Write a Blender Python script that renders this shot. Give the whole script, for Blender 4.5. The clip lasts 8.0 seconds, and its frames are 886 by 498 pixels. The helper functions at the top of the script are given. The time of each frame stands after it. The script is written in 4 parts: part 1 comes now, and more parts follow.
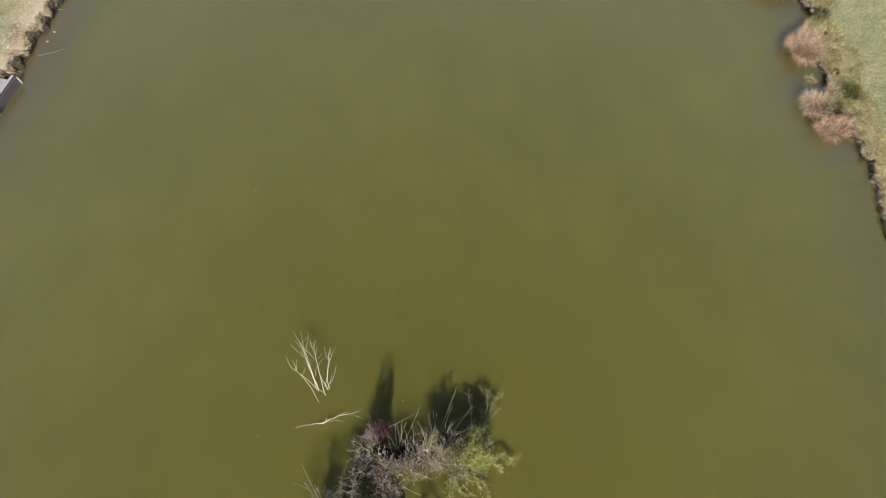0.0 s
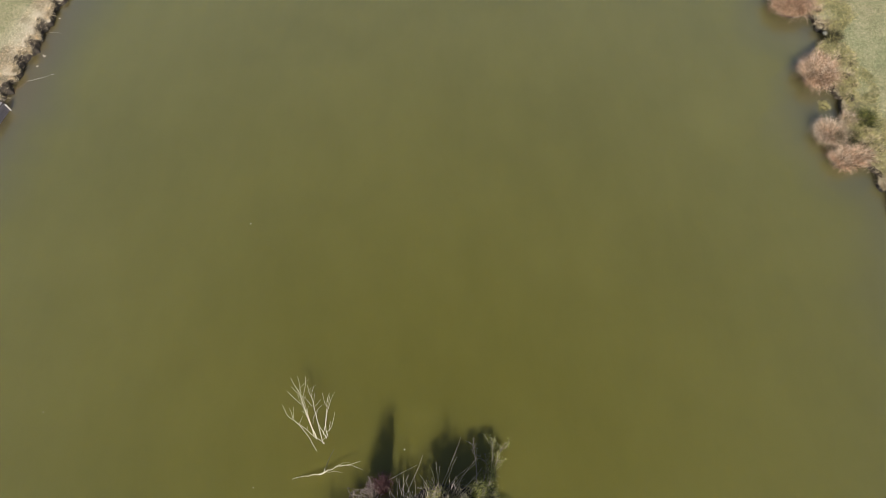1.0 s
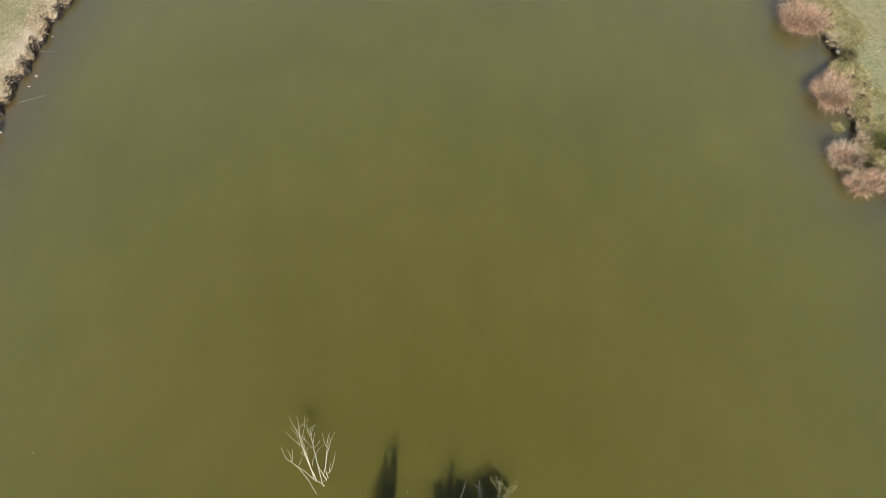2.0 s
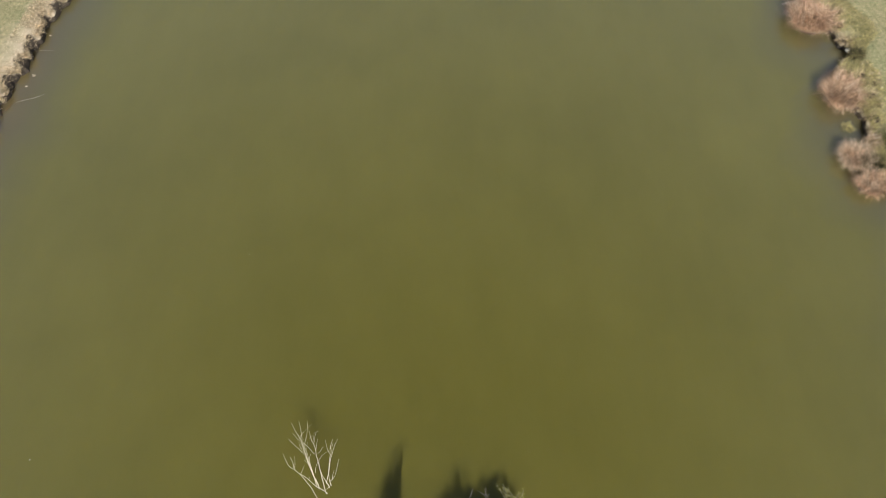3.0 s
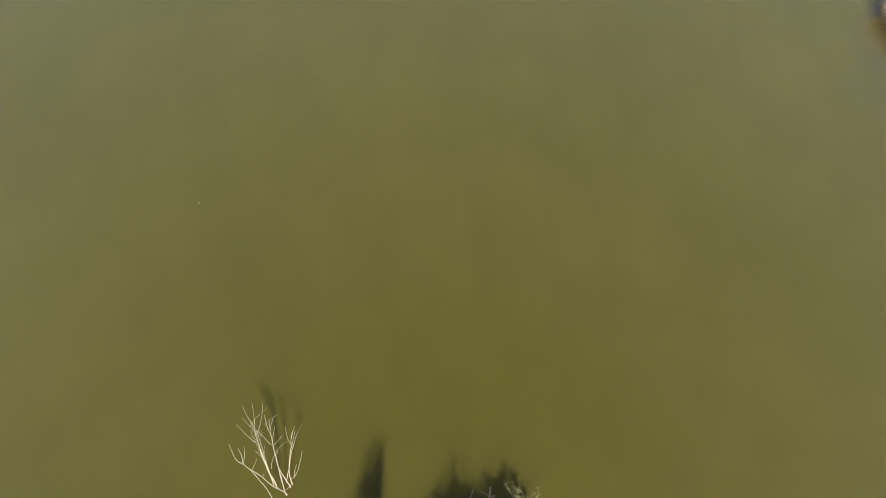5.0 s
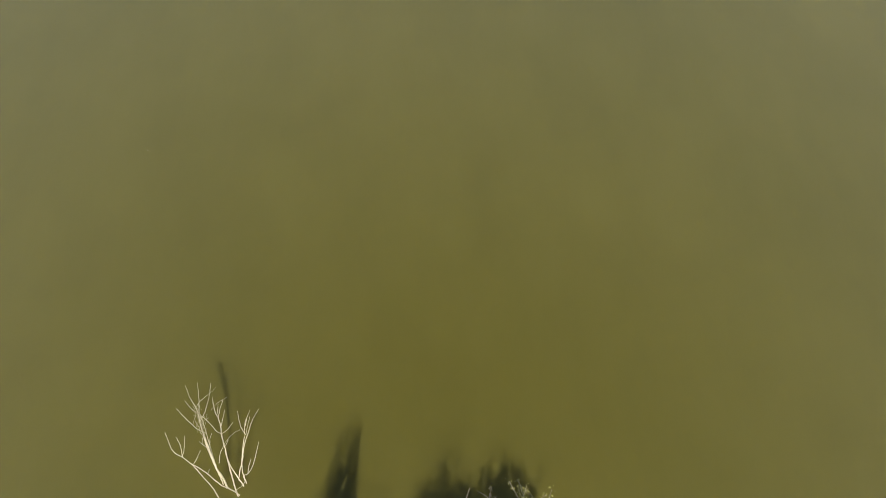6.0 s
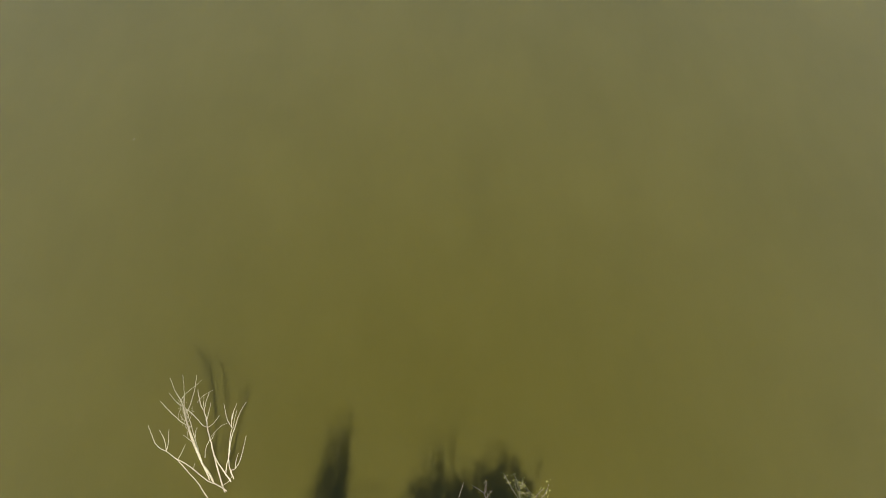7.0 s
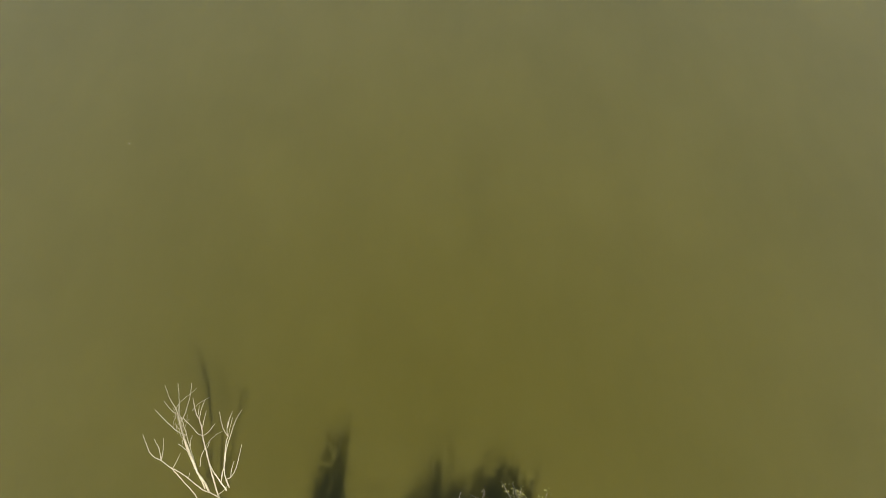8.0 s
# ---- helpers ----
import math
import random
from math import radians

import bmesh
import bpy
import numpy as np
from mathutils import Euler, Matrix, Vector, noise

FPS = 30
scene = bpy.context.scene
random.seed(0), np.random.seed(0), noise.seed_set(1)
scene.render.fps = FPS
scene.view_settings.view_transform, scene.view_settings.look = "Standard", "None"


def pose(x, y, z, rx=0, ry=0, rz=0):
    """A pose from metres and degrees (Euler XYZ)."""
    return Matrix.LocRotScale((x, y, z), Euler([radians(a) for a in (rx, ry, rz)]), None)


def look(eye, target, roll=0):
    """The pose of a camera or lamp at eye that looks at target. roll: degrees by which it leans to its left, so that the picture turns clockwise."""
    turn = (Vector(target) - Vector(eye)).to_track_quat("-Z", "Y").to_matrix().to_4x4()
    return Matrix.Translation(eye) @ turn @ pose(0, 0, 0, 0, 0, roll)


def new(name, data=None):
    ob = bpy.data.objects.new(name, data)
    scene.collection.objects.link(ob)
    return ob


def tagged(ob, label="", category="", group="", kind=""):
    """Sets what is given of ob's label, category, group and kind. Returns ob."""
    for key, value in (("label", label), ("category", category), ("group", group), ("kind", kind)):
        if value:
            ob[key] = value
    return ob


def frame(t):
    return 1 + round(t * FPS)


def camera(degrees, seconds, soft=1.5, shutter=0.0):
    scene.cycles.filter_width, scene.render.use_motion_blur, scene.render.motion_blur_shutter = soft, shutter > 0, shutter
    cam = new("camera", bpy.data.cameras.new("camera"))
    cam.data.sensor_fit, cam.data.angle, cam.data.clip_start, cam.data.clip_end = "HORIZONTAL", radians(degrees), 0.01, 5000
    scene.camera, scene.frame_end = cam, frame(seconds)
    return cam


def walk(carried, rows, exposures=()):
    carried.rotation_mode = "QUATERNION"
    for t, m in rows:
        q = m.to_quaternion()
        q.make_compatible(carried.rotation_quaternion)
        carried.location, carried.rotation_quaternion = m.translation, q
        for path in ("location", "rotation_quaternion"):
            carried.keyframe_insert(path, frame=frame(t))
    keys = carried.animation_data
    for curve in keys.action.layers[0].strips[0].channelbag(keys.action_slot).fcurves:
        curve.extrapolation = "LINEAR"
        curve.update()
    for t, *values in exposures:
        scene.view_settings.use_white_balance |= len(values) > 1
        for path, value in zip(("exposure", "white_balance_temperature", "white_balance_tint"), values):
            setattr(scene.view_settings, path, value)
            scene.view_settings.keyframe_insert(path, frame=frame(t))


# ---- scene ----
cam = camera(74.0, 8.0, soft=0.8)
# seconds, x, y, z, tilt up from straight down, turn
PATH = [
    (0.0, 4.369, -4.981, 22.064, 26.57, 0.00),
    (0.5, 4.304, -4.075, 21.979, 26.60, -0.01),
    (1.0, 4.250, -3.240, 21.938, 26.60, -0.05),
    (1.5, 4.176, -2.400, 21.861, 26.60, -0.10),
    (1.7, 4.146, -2.110, 21.832, 26.60, -0.11),
    (3.0, 3.904, -1.562, 21.452, 26.62, -0.15),
    (3.5, 3.861, -1.506, 21.048, 26.62, -0.24),
    (4.0, 3.824, -1.444, 20.266, 26.62, -0.39),
    (4.5, 3.960, -1.367, 18.776, 26.62, -0.45),
    (4.7, 4.020, -1.310, 18.000, 26.62, -0.42),
    (5.8, 4.292, -0.980, 13.969, 26.60, -0.19),
    (6.0, 4.336, -0.965, 13.556, 26.60, -0.22),
    (6.5, 4.421, -1.005, 13.181, 26.60, -0.33),
    (7.0, 4.462, -1.030, 13.071, 26.60, -0.42),
    (7.5, 4.502, -0.950, 13.043, 26.60, -0.44),
    (8.0, 4.512, -0.864, 13.030, 26.60, -0.50),
]
walk(cam, [(t, pose(x, y, z, up, 0, turn)) for t, x, y, z, up, turn in PATH], [(0.0, 0.28, 6480, 10), (1.5, 0.28, 6520, 10), (3.0, 0.28, 6590, 10), (3.5, 0.28, 6700, 10), (4.5, 0.28, 6720, 10), (6.0, 0.28, 6960, 10), (8.0, 0.28, 6950, 10)])

# ---- daylight: clear sky, sun behind the camera ----
SUN_HEIGHT, SUN_TURN = 37.0, 182.0     # degrees; turn counted from +y, clockwise from above
world = bpy.data.worlds.new("clear_sky")
scene.world = world
world.use_nodes = True
wn = world.node_tree.nodes
sky = wn.new("ShaderNodeTexSky")
sky.sky_type = "NISHITA"
sky.sun_disc = False
sky.dust_density = 1.0
sky.sun_elevation = radians(SUN_HEIGHT)
sky.sun_rotation = radians(SUN_TURN)
# a thin bright veil thickens from the zenith down to the horizon, all round
where = wn.new("ShaderNodeTexCoord")
split = wn.new("ShaderNodeSeparateXYZ")
veil = wn.new("ShaderNodeMapRange")
veil.inputs[1].default_value, veil.inputs[2].default_value = 0.97, 0.20
veil_light = wn.new("ShaderNodeBackground")
veil_light.inputs[0].default_value = (0.765, 0.91, 1.09, 1)
scale_veil = wn.new("ShaderNodeMath")
scale_veil.operation = "MULTIPLY"
scale_veil.inputs[1].default_value = 0.43
both = wn.new("ShaderNodeAddShader")
wl = world.node_tree.links
wl.new(where.outputs["Generated"], split.inputs[0])
wl.new(split.outputs["Z"], veil.inputs[0])
wl.new(veil.outputs[0], scale_veil.inputs[0])
wl.new(scale_veil.outputs[0], veil_light.inputs[1])
wl.new(sky.outputs[0], wn["Background"].inputs[0])
wn["Background"].inputs[1].default_value = 0.014
wl.new(wn["Background"].outputs[0], both.inputs[0])
wl.new(veil_light.outputs[0], both.inputs[1])
wl.new(both.outputs[0], wn["World Output"].inputs["Surface"])
sun = new("sun", bpy.data.lights.new("sun", "SUN"))
sun.data.energy, sun.data.angle, sun.data.color = 5.4, radians(0.53), (1.0, 0.94, 0.85)
sun.matrix_world = look((0, 0, 0), (-math.sin(radians(SUN_TURN)) * math.cos(radians(SUN_HEIGHT)),
                                    -math.cos(radians(SUN_TURN)) * math.cos(radians(SUN_HEIGHT)), -math.sin(radians(SUN_HEIGHT))))


# ---- materials ----
def node_material(name, rough=0.8):
    mat = bpy.data.materials.new(name)
    mat.use_nodes = True
    bsdf = mat.node_tree.nodes["Principled BSDF"]
    bsdf.inputs["Roughness"].default_value = rough
    return mat, mat.node_tree.nodes, mat.node_tree.links, bsdf


def noise_node(nodes, links, scale, detail=4.0, rough=0.6, stretch=None):
    """Noise at real-world size: scale is in cycles a metre."""
    coord = nodes.new("ShaderNodeNewGeometry")
    tex = nodes.new("ShaderNodeTexNoise")
    tex.inputs["Scale"].default_value, tex.inputs["Detail"].default_value, tex.inputs["Roughness"].default_value = scale, detail, rough
    if stretch:
        mapping = nodes.new("ShaderNodeMapping")
        mapping.inputs["Scale"].default_value = stretch
        links.new(coord.outputs["Position"], mapping.inputs["Vector"])
        links.new(mapping.outputs[0], tex.inputs["Vector"])
    else:
        links.new(coord.outputs["Position"], tex.inputs["Vector"])
    return tex.outputs["Fac"]


def ramp(nodes, links, fac, stops):
    node = nodes.new("ShaderNodeValToRGB")
    el = node.color_ramp.elements
    while len(el) < len(stops):
        el.new(0.5)
    for e, (at, colour) in zip(el, stops):
        e.position, e.color = at, (*colour, 1)
    links.new(fac, node.inputs[0])
    return node.outputs[0]


def mixed(nodes, links, fac, a, b, blend="MIX"):
    node = nodes.new("ShaderNodeMix")
    node.data_type, node.blend_type = "RGBA", blend
    for socket, value in ((node.inputs[0], fac), (node.inputs[6], a), (node.inputs[7], b)):
        if isinstance(value, (int, float)):
            socket.default_value = value
        elif isinstance(value, tuple):
            socket.default_value = (*value, 1)
        else:
            links.new(value, socket)
    return node.outputs[2]


def bumped(nodes, links, bsdf, height, strength, distance):
    node = nodes.new("ShaderNodeBump")
    node.inputs["Strength"].default_value, node.inputs["Distance"].default_value = strength, distance
    links.new(height, node.inputs["Height"])
    links.new(node.outputs[0], bsdf.inputs["Normal"])


def blade_material(name, stops, rough=0.6, see_through=0.25):
    """Leaves, blades and twigs: each loose piece takes its own colour from the stops."""
    mat, nodes, links, bsdf = node_material(name, rough)
    geo = nodes.new("ShaderNodeNewGeometry")
    colour = ramp(nodes, links, geo.outputs["Random Per Island"], stops)
    patch = ramp(nodes, links, noise_node(nodes, links, 2.3), [(0.3, (0.72, 0.72, 0.72)), (0.7, (1.15, 1.12, 1.05))])
    colour = mixed(nodes, links, 1.0, colour, patch, "MULTIPLY")
    # withered and fresh tufts stand side by side
    tuft = ramp(nodes, links, noise_node(nodes, links, 8.0, 2, 0.5), [(0.38, (0.62, 0.60, 0.58)), (0.60, (1.38, 1.36, 1.32))])
    colour = mixed(nodes, links, 1.0, colour, tuft, "MULTIPLY")
    links.new(colour, bsdf.inputs["Base Color"])
    if see_through:
        leaf = nodes.new("ShaderNodeBsdfTranslucent")
        links.new(colour, leaf.inputs["Color"])
        mix = nodes.new("ShaderNodeMixShader")
        mix.inputs[0].default_value = see_through
        links.new(bsdf.outputs[0], mix.inputs[1])
        links.new(leaf.outputs[0], mix.inputs[2])
        links.new(mix.outputs[0], nodes["Material Output"].inputs["Surface"])
    return mat


def bark_material(name, dark, light, rough=0.8, scale=30):
    mat, nodes, links, bsdf = node_material(name, rough)
    grain = noise_node(nodes, links, scale, 5)
    colour = ramp(nodes, links, grain, [(0.3, dark), (0.65, light)])
    blotch = ramp(nodes, links, noise_node(nodes, links, 4.0), [(0.35, (0.75, 0.74, 0.7)), (0.65, (1.05, 1.05, 1.05))])
    links.new(mixed(nodes, links, 1.0, colour, blotch, "MULTIPLY"), bsdf.inputs["Base Color"])
    bumped(nodes, links, bsdf, grain, 0.5, 0.006)
    return mat


def water_material():
    """Still pond water, clouded green by sediment and algae: light spreads some way in it before it comes back."""
    mat, nodes, links, bsdf = node_material("cloudy_pond_water", 0.12)
    cloud = noise_node(nodes, links, 0.11, 3, 0.55)
    drift = noise_node(nodes, links, 0.5, 4, 0.6, (1.0, 0.45, 1.0))
    colour = ramp(nodes, links, cloud, [(0.32, (0.134, 0.125, 0.0255)), (0.68, (0.150, 0.139, 0.030))])
    tone = ramp(nodes, links, drift, [(0.3, (0.96, 0.96, 0.94)), (0.7, (1.04, 1.04, 1.05))])
    open_water = mixed(nodes, links, 1.0, colour, tone, "MULTIPLY")
    # shallows tint: bed colour plus grey painted in for blocked sky reflection
    shallow = nodes.new("ShaderNodeAttribute")
    shallow.attribute_name = "shallow"
    edge_water = mixed(nodes, links, shallow.outputs["Fac"], open_water, (0.104, 0.096, 0.050))
    mud = nodes.new("ShaderNodeAttribute")
    mud.attribute_name = "mud"
    links.new(mixed(nodes, links, mud.outputs["Fac"], edge_water, (0.128, 0.099, 0.048)), bsdf.inputs["Base Color"])
    bsdf.inputs["IOR"].default_value = 1.8
    bsdf.inputs["Specular IOR Level"].default_value = 1.0
    bsdf.inputs["Subsurface Weight"].default_value = 1.0
    bsdf.inputs["Subsurface Radius"].default_value = (1.0, 0.95, 0.6)
    bsdf.inputs["Subsurface Scale"].default_value = 1.1
    ripple = noise_node(nodes, links, 1.6, 3, 0.5)
    bumped(nodes, links, bsdf, ripple, 0.10, 0.03)
    return mat


def ground_material():
    """Close-mown lawn, straw-pale and rough towards the water, bare dark earth where the bank falls away."""
    mat, nodes, links, bsdf = node_material("lawn_and_earth", 0.9)
    fine = noise_node(nodes, links, 22, 6, 0.75)
    mid = noise_node(nodes, links, 1.7, 5, 0.65)
    wide = noise_node(nodes, links, 0.35, 3, 0.5)
    lawn = ramp(nodes, links, fine, [(0.34, (0.085, 0.085, 0.042)), (0.5, (0.25, 0.242, 0.140)), (0.66, (0.50, 0.475, 0.315))])
    lawn = mixed(nodes, links, 1.0, lawn, ramp(nodes, links, mid, [(0.35, (0.86, 0.9, 0.84)), (0.65, (1.1, 1.06, 1.02))]), "MULTIPLY")
    lawn = mixed(nodes, links, 1.0, lawn, ramp(nodes, links, wide, [(0.35, (0.94, 0.98, 0.94)), (0.65, (1.05, 1.02, 1.0))]), "MULTIPLY")
    tuft = noise_node(nodes, links, 7.0, 3, 0.6)
    lawn = mixed(nodes, links, 1.0, lawn, ramp(nodes, links, tuft, [(0.34, (0.74, 0.78, 0.72)), (0.66, (1.24, 1.19, 1.20))]), "MULTIPLY")
    straw = ramp(nodes, links, fine, [(0.3, (0.27, 0.22, 0.15)), (0.55, (0.60, 0.52, 0.40)), (0.75, (0.80, 0.72, 0.59))])
    dry = nodes.new("ShaderNodeAttribute")
    dry.attribute_name = "dryness"
    edge = nodes.new("ShaderNodeMath")
    edge.operation = "MULTIPLY_ADD"
    links.new(mid, edge.inputs[0])
    edge.inputs[1].default_value = 0.9
    spread = nodes.new("ShaderNodeMath")
    spread.operation = "SUBTRACT"
    links.new(dry.outputs["Fac"], spread.inputs[0])
    spread.inputs[1].default_value = 0.45
    links.new(spread.outputs[0], edge.inputs[2])
    edge.use_clamp = True
    grass = mixed(nodes, links, edge.outputs[0], lawn, straw)
    earth = ramp(nodes, links, fine, [(0.3, (0.020, 0.015, 0.012)), (0.7, (0.07, 0.054, 0.038))])
    slope = nodes.new("ShaderNodeSeparateXYZ")
    geo = nodes.new("ShaderNodeNewGeometry")
    links.new(geo.outputs["True Normal"], slope.inputs[0])
    steep = nodes.new("ShaderNodeMapRange")
    links.new(slope.outputs["Z"], steep.inputs[0])
    steep.inputs[1].default_value, steep.inputs[2].default_value = 0.6, 0.85
    bare = nodes.new("ShaderNodeAttribute")
    bare.attribute_name = "bare"
    grass = mixed(nodes, links, bare.outputs["Fac"], grass, earth)
    links.new(mixed(nodes, links, steep.outputs[0], earth, grass), bsdf.inputs["Base Color"])
    bumped(nodes, links, bsdf, fine, 0.8, 0.03)
    return mat


def earth_material():
    mat, nodes, links, bsdf = node_material("peaty_earth", 0.95)
    fine = noise_node(nodes, links, 18, 6, 0.7)
    colour = ramp(nodes, links, fine, [(0.3, (0.008, 0.007, 0.006)), (0.55, (0.018, 0.015, 0.012)), (0.75, (0.05, 0.041, 0.031))])
    links.new(colour, bsdf.inputs["Base Color"])
    bumped(nodes, links, bsdf, fine, 1.0, 0.04)
    return mat


def board_material(name, dark, light, rough=0.85):
    """Weathered timber: each board its own tone, streaked along its grain."""
    mat, nodes, links, bsdf = node_material(name, rough)
    info = nodes.new("ShaderNodeObjectInfo")
    grain = noise_node(nodes, links, 8, 6, 0.7, (9.0, 1.5, 9.0))
    colour = ramp(nodes, links, grain, [(0.3, dark), (0.7, light)])
    tone = ramp(nodes, links, info.outputs["Random"], [(0.0, (0.86, 0.86, 0.88)), (1.0, (1.08, 1.06, 1.04))])
    links.new(mixed(nodes, links, 1.0, colour, tone, "MULTIPLY"), bsdf.inputs["Base Color"])
    bumped(nodes, links, bsdf, grain, 0.5, 0.004)
    return mat


WATER, GROUND, EARTH = water_material(), ground_material(), earth_material()
BLEACHED = bark_material("bleached_dead_wood", (0.46, 0.42, 0.29), (0.76, 0.71, 0.54))
GREY_TWIG = bark_material("grey_twigs", (0.12, 0.092, 0.088), (0.58, 0.48, 0.44))
GREEN_TWIG = bark_material("olive_twigs", (0.16, 0.15, 0.055), (0.42, 0.39, 0.19))
PALE_TWIG = bark_material("pale_dry_stems", (0.42, 0.37, 0.26), (0.72, 0.65, 0.50))
STONE = bark_material("grey_stone", (0.20, 0.20, 0.18), (0.36, 0.35, 0.32), 0.9)
SODDEN = bark_material("sodden_wood", (0.070, 0.063, 0.020), (0.10, 0.09, 0.028), 0.5)
RED_TWIG = bark_material("reddish_twigs", (0.06, 0.026, 0.03), (0.18, 0.085, 0.088))
RUSSET = blade_material("russet_sedge", [(0.0, (0.09, 0.042, 0.022)), (0.30, (0.38, 0.23, 0.14)), (0.60, (0.72, 0.52, 0.385)), (1.0, (0.90, 0.78, 0.65))])
BLOND = blade_material("blond_sedge", [(0.0, (0.12, 0.07, 0.04)), (0.40, (0.55, 0.42, 0.31)), (1.0, (0.92, 0.82, 0.70))])
STRAW = blade_material("straw_grass", [(0.0, (0.26, 0.21, 0.13)), (0.5, (0.60, 0.51, 0.37)), (1.0, (0.86, 0.76, 0.62))])
OLIVE = blade_material("olive_rough_grass", [(0.0, (0.20, 0.19, 0.07)), (0.5, (0.42, 0.395, 0.18)), (1.0, (0.66, 0.60, 0.36))])
SHORT = blade_material("short_lawn_grass", [(0.0, (0.08, 0.085, 0.038)), (0.5, (0.26, 0.25, 0.14)), (1.0, (0.60, 0.56, 0.40))])
# a dark rush, and the shade of the hollow between two tussocks
DARK_RUSH_AND_HOLLOW = blade_material("dark_rush_and_hollow", [(0.0, (0.02, 0.02, 0.008)), (0.55, (0.075, 0.07, 0.024)), (0.9, (0.17, 0.15, 0.06)), (1.0, (0.42, 0.36, 0.22))])
DEEP_GREEN = blade_material("deep_green_rush", [(0.0, (0.03, 0.038, 0.008)), (0.6, (0.095, 0.105, 0.02)), (1.0, (0.21, 0.21, 0.05))])
LEAF = blade_material("yellow_green_leaves", [(0.0, (0.045, 0.055, 0.014)), (0.45, (0.22, 0.235, 0.055)), (0.85, (0.44, 0.45, 0.14)), (1.0, (0.66, 0.64, 0.36))], 0.5, 0.35)
BRIGHT_LEAF = blade_material("bright_leaves", [(0.0, (0.07, 0.08, 0.018)), (0.35, (0.29, 0.305, 0.07)), (0.85, (0.52, 0.52, 0.18)), (1.0, (0.70, 0.68, 0.40))], 0.5, 0.35)
DRAB_LEAF = blade_material("drab_leaves", [(0.0, (0.03, 0.035, 0.012)), (0.5, (0.11, 0.11, 0.045)), (1.0, (0.34, 0.31, 0.18))], 0.6, 0.3)
# near-black leaves that carry the shade of the scrub's gaps in their colour
SHADE_LEAF = blade_material("dark_shade_leaves", [(0.0, (0.012, 0.016, 0.006)), (0.6, (0.04, 0.045, 0.015)), (1.0, (0.13, 0.13, 0.05))], 0.6, 0.1)
RED_LEAF = blade_material("dull_red_buds", [(0.0, (0.04, 0.018, 0.018)), (0.6, (0.11, 0.05, 0.052)), (1.0, (0.26, 0.15, 0.14))], 0.7, 0.15)
BROWN_LEAF = blade_material("withered_leaves", [(0.0, (0.02, 0.015, 0.015)), (0.5, (0.075, 0.055, 0.052)), (0.8, (0.20, 0.16, 0.14)), (1.0, (0.55, 0.47, 0.41))], 0.7, 0.2)
WITHERED = blade_material("tan_withered_leaves", [(0.0, (0.06, 0.045, 0.03)), (0.5, (0.19, 0.15, 0.10)), (1.0, (0.52, 0.44, 0.32))], 0.7, 0.2)
DECK = board_material("weathered_grey_deck", (0.25, 0.235, 0.25), (0.42, 0.40, 0.415))
TARRED = board_material("dark_wet_boards", (0.085, 0.075, 0.085), (0.17, 0.155, 0.17))
POST = board_material("pale_post", (0.50, 0.48, 0.42), (0.72, 0.70, 0.64))
FEATHER = blade_material("white_down", [(0.0, (0.7, 0.69, 0.66)), (1.0, (0.82, 0.81, 0.78))], 0.8, 0.2)


# ---- mesh helpers ----
rng = np.random.default_rng(7)


class Build:
    """Gathers vertices and faces of one mesh."""

    def __init__(self):
        self.verts, self.faces, self.count = [], [], 0

    def add(self, verts, faces):
        self.verts.append(np.asarray(verts, float))
        self.faces.extend([tuple(int(i) + self.count for i in f) for f in faces])
        self.count += len(verts)

    def tube(self, path, thick, thin, sides=5):
        path = np.asarray(path, float)
        n = len(path)
        ahead = np.gradient(path, axis=0)
        ahead /= np.linalg.norm(ahead, axis=1)[:, None] + 1e-9
        side = np.cross(ahead, np.array([0.13, 0.21, 0.97]))
        side /= np.linalg.norm(side, axis=1)[:, None] + 1e-9
        over = np.cross(side, ahead)
        turn = np.linspace(0, 2 * np.pi, sides, endpoint=False)
        r = np.linspace(thick, thin, n)[:, None, None]
        ring = path[:, None] + r * (np.cos(turn)[None, :, None] * side[:, None] + np.sin(turn)[None, :, None] * over[:, None])
        faces = [(i * sides + j, i * sides + (j + 1) % sides, (i + 1) * sides + (j + 1) % sides, (i + 1) * sides + j)
                 for i in range(n - 1) for j in range(sides)]
        faces += [tuple(range(sides - 1, -1, -1)), tuple(range((n - 1) * sides, n * sides))]
        self.add(ring.reshape(-1, 3), faces)

    def mesh(self, name, material, smooth=False):
        me = bpy.data.meshes.new(name)
        verts = np.concatenate(self.verts) if self.verts else np.zeros((0, 3))
        me.from_pydata(verts.tolist(), [], self.faces)
        me.materials.append(material)
        if smooth:
            me.polygons.foreach_set("use_smooth", [True] * len(me.polygons))
        me.update()
        return me


def part(name, build, material, parent=None, label="", smooth=False):
    me = build if isinstance(build, bpy.types.Mesh) else build.mesh(name, material, smooth)
    ob = new(name, me)
    ob.parent = parent
    return tagged(ob, label) if label else ob


def thing(name, x, y, z, label, category, group="", kind=""):
    ob = new(name)
    ob.location = (x, y, z)
    ob.empty_display_size = 0.2
    return tagged(ob, label, category, group, kind)


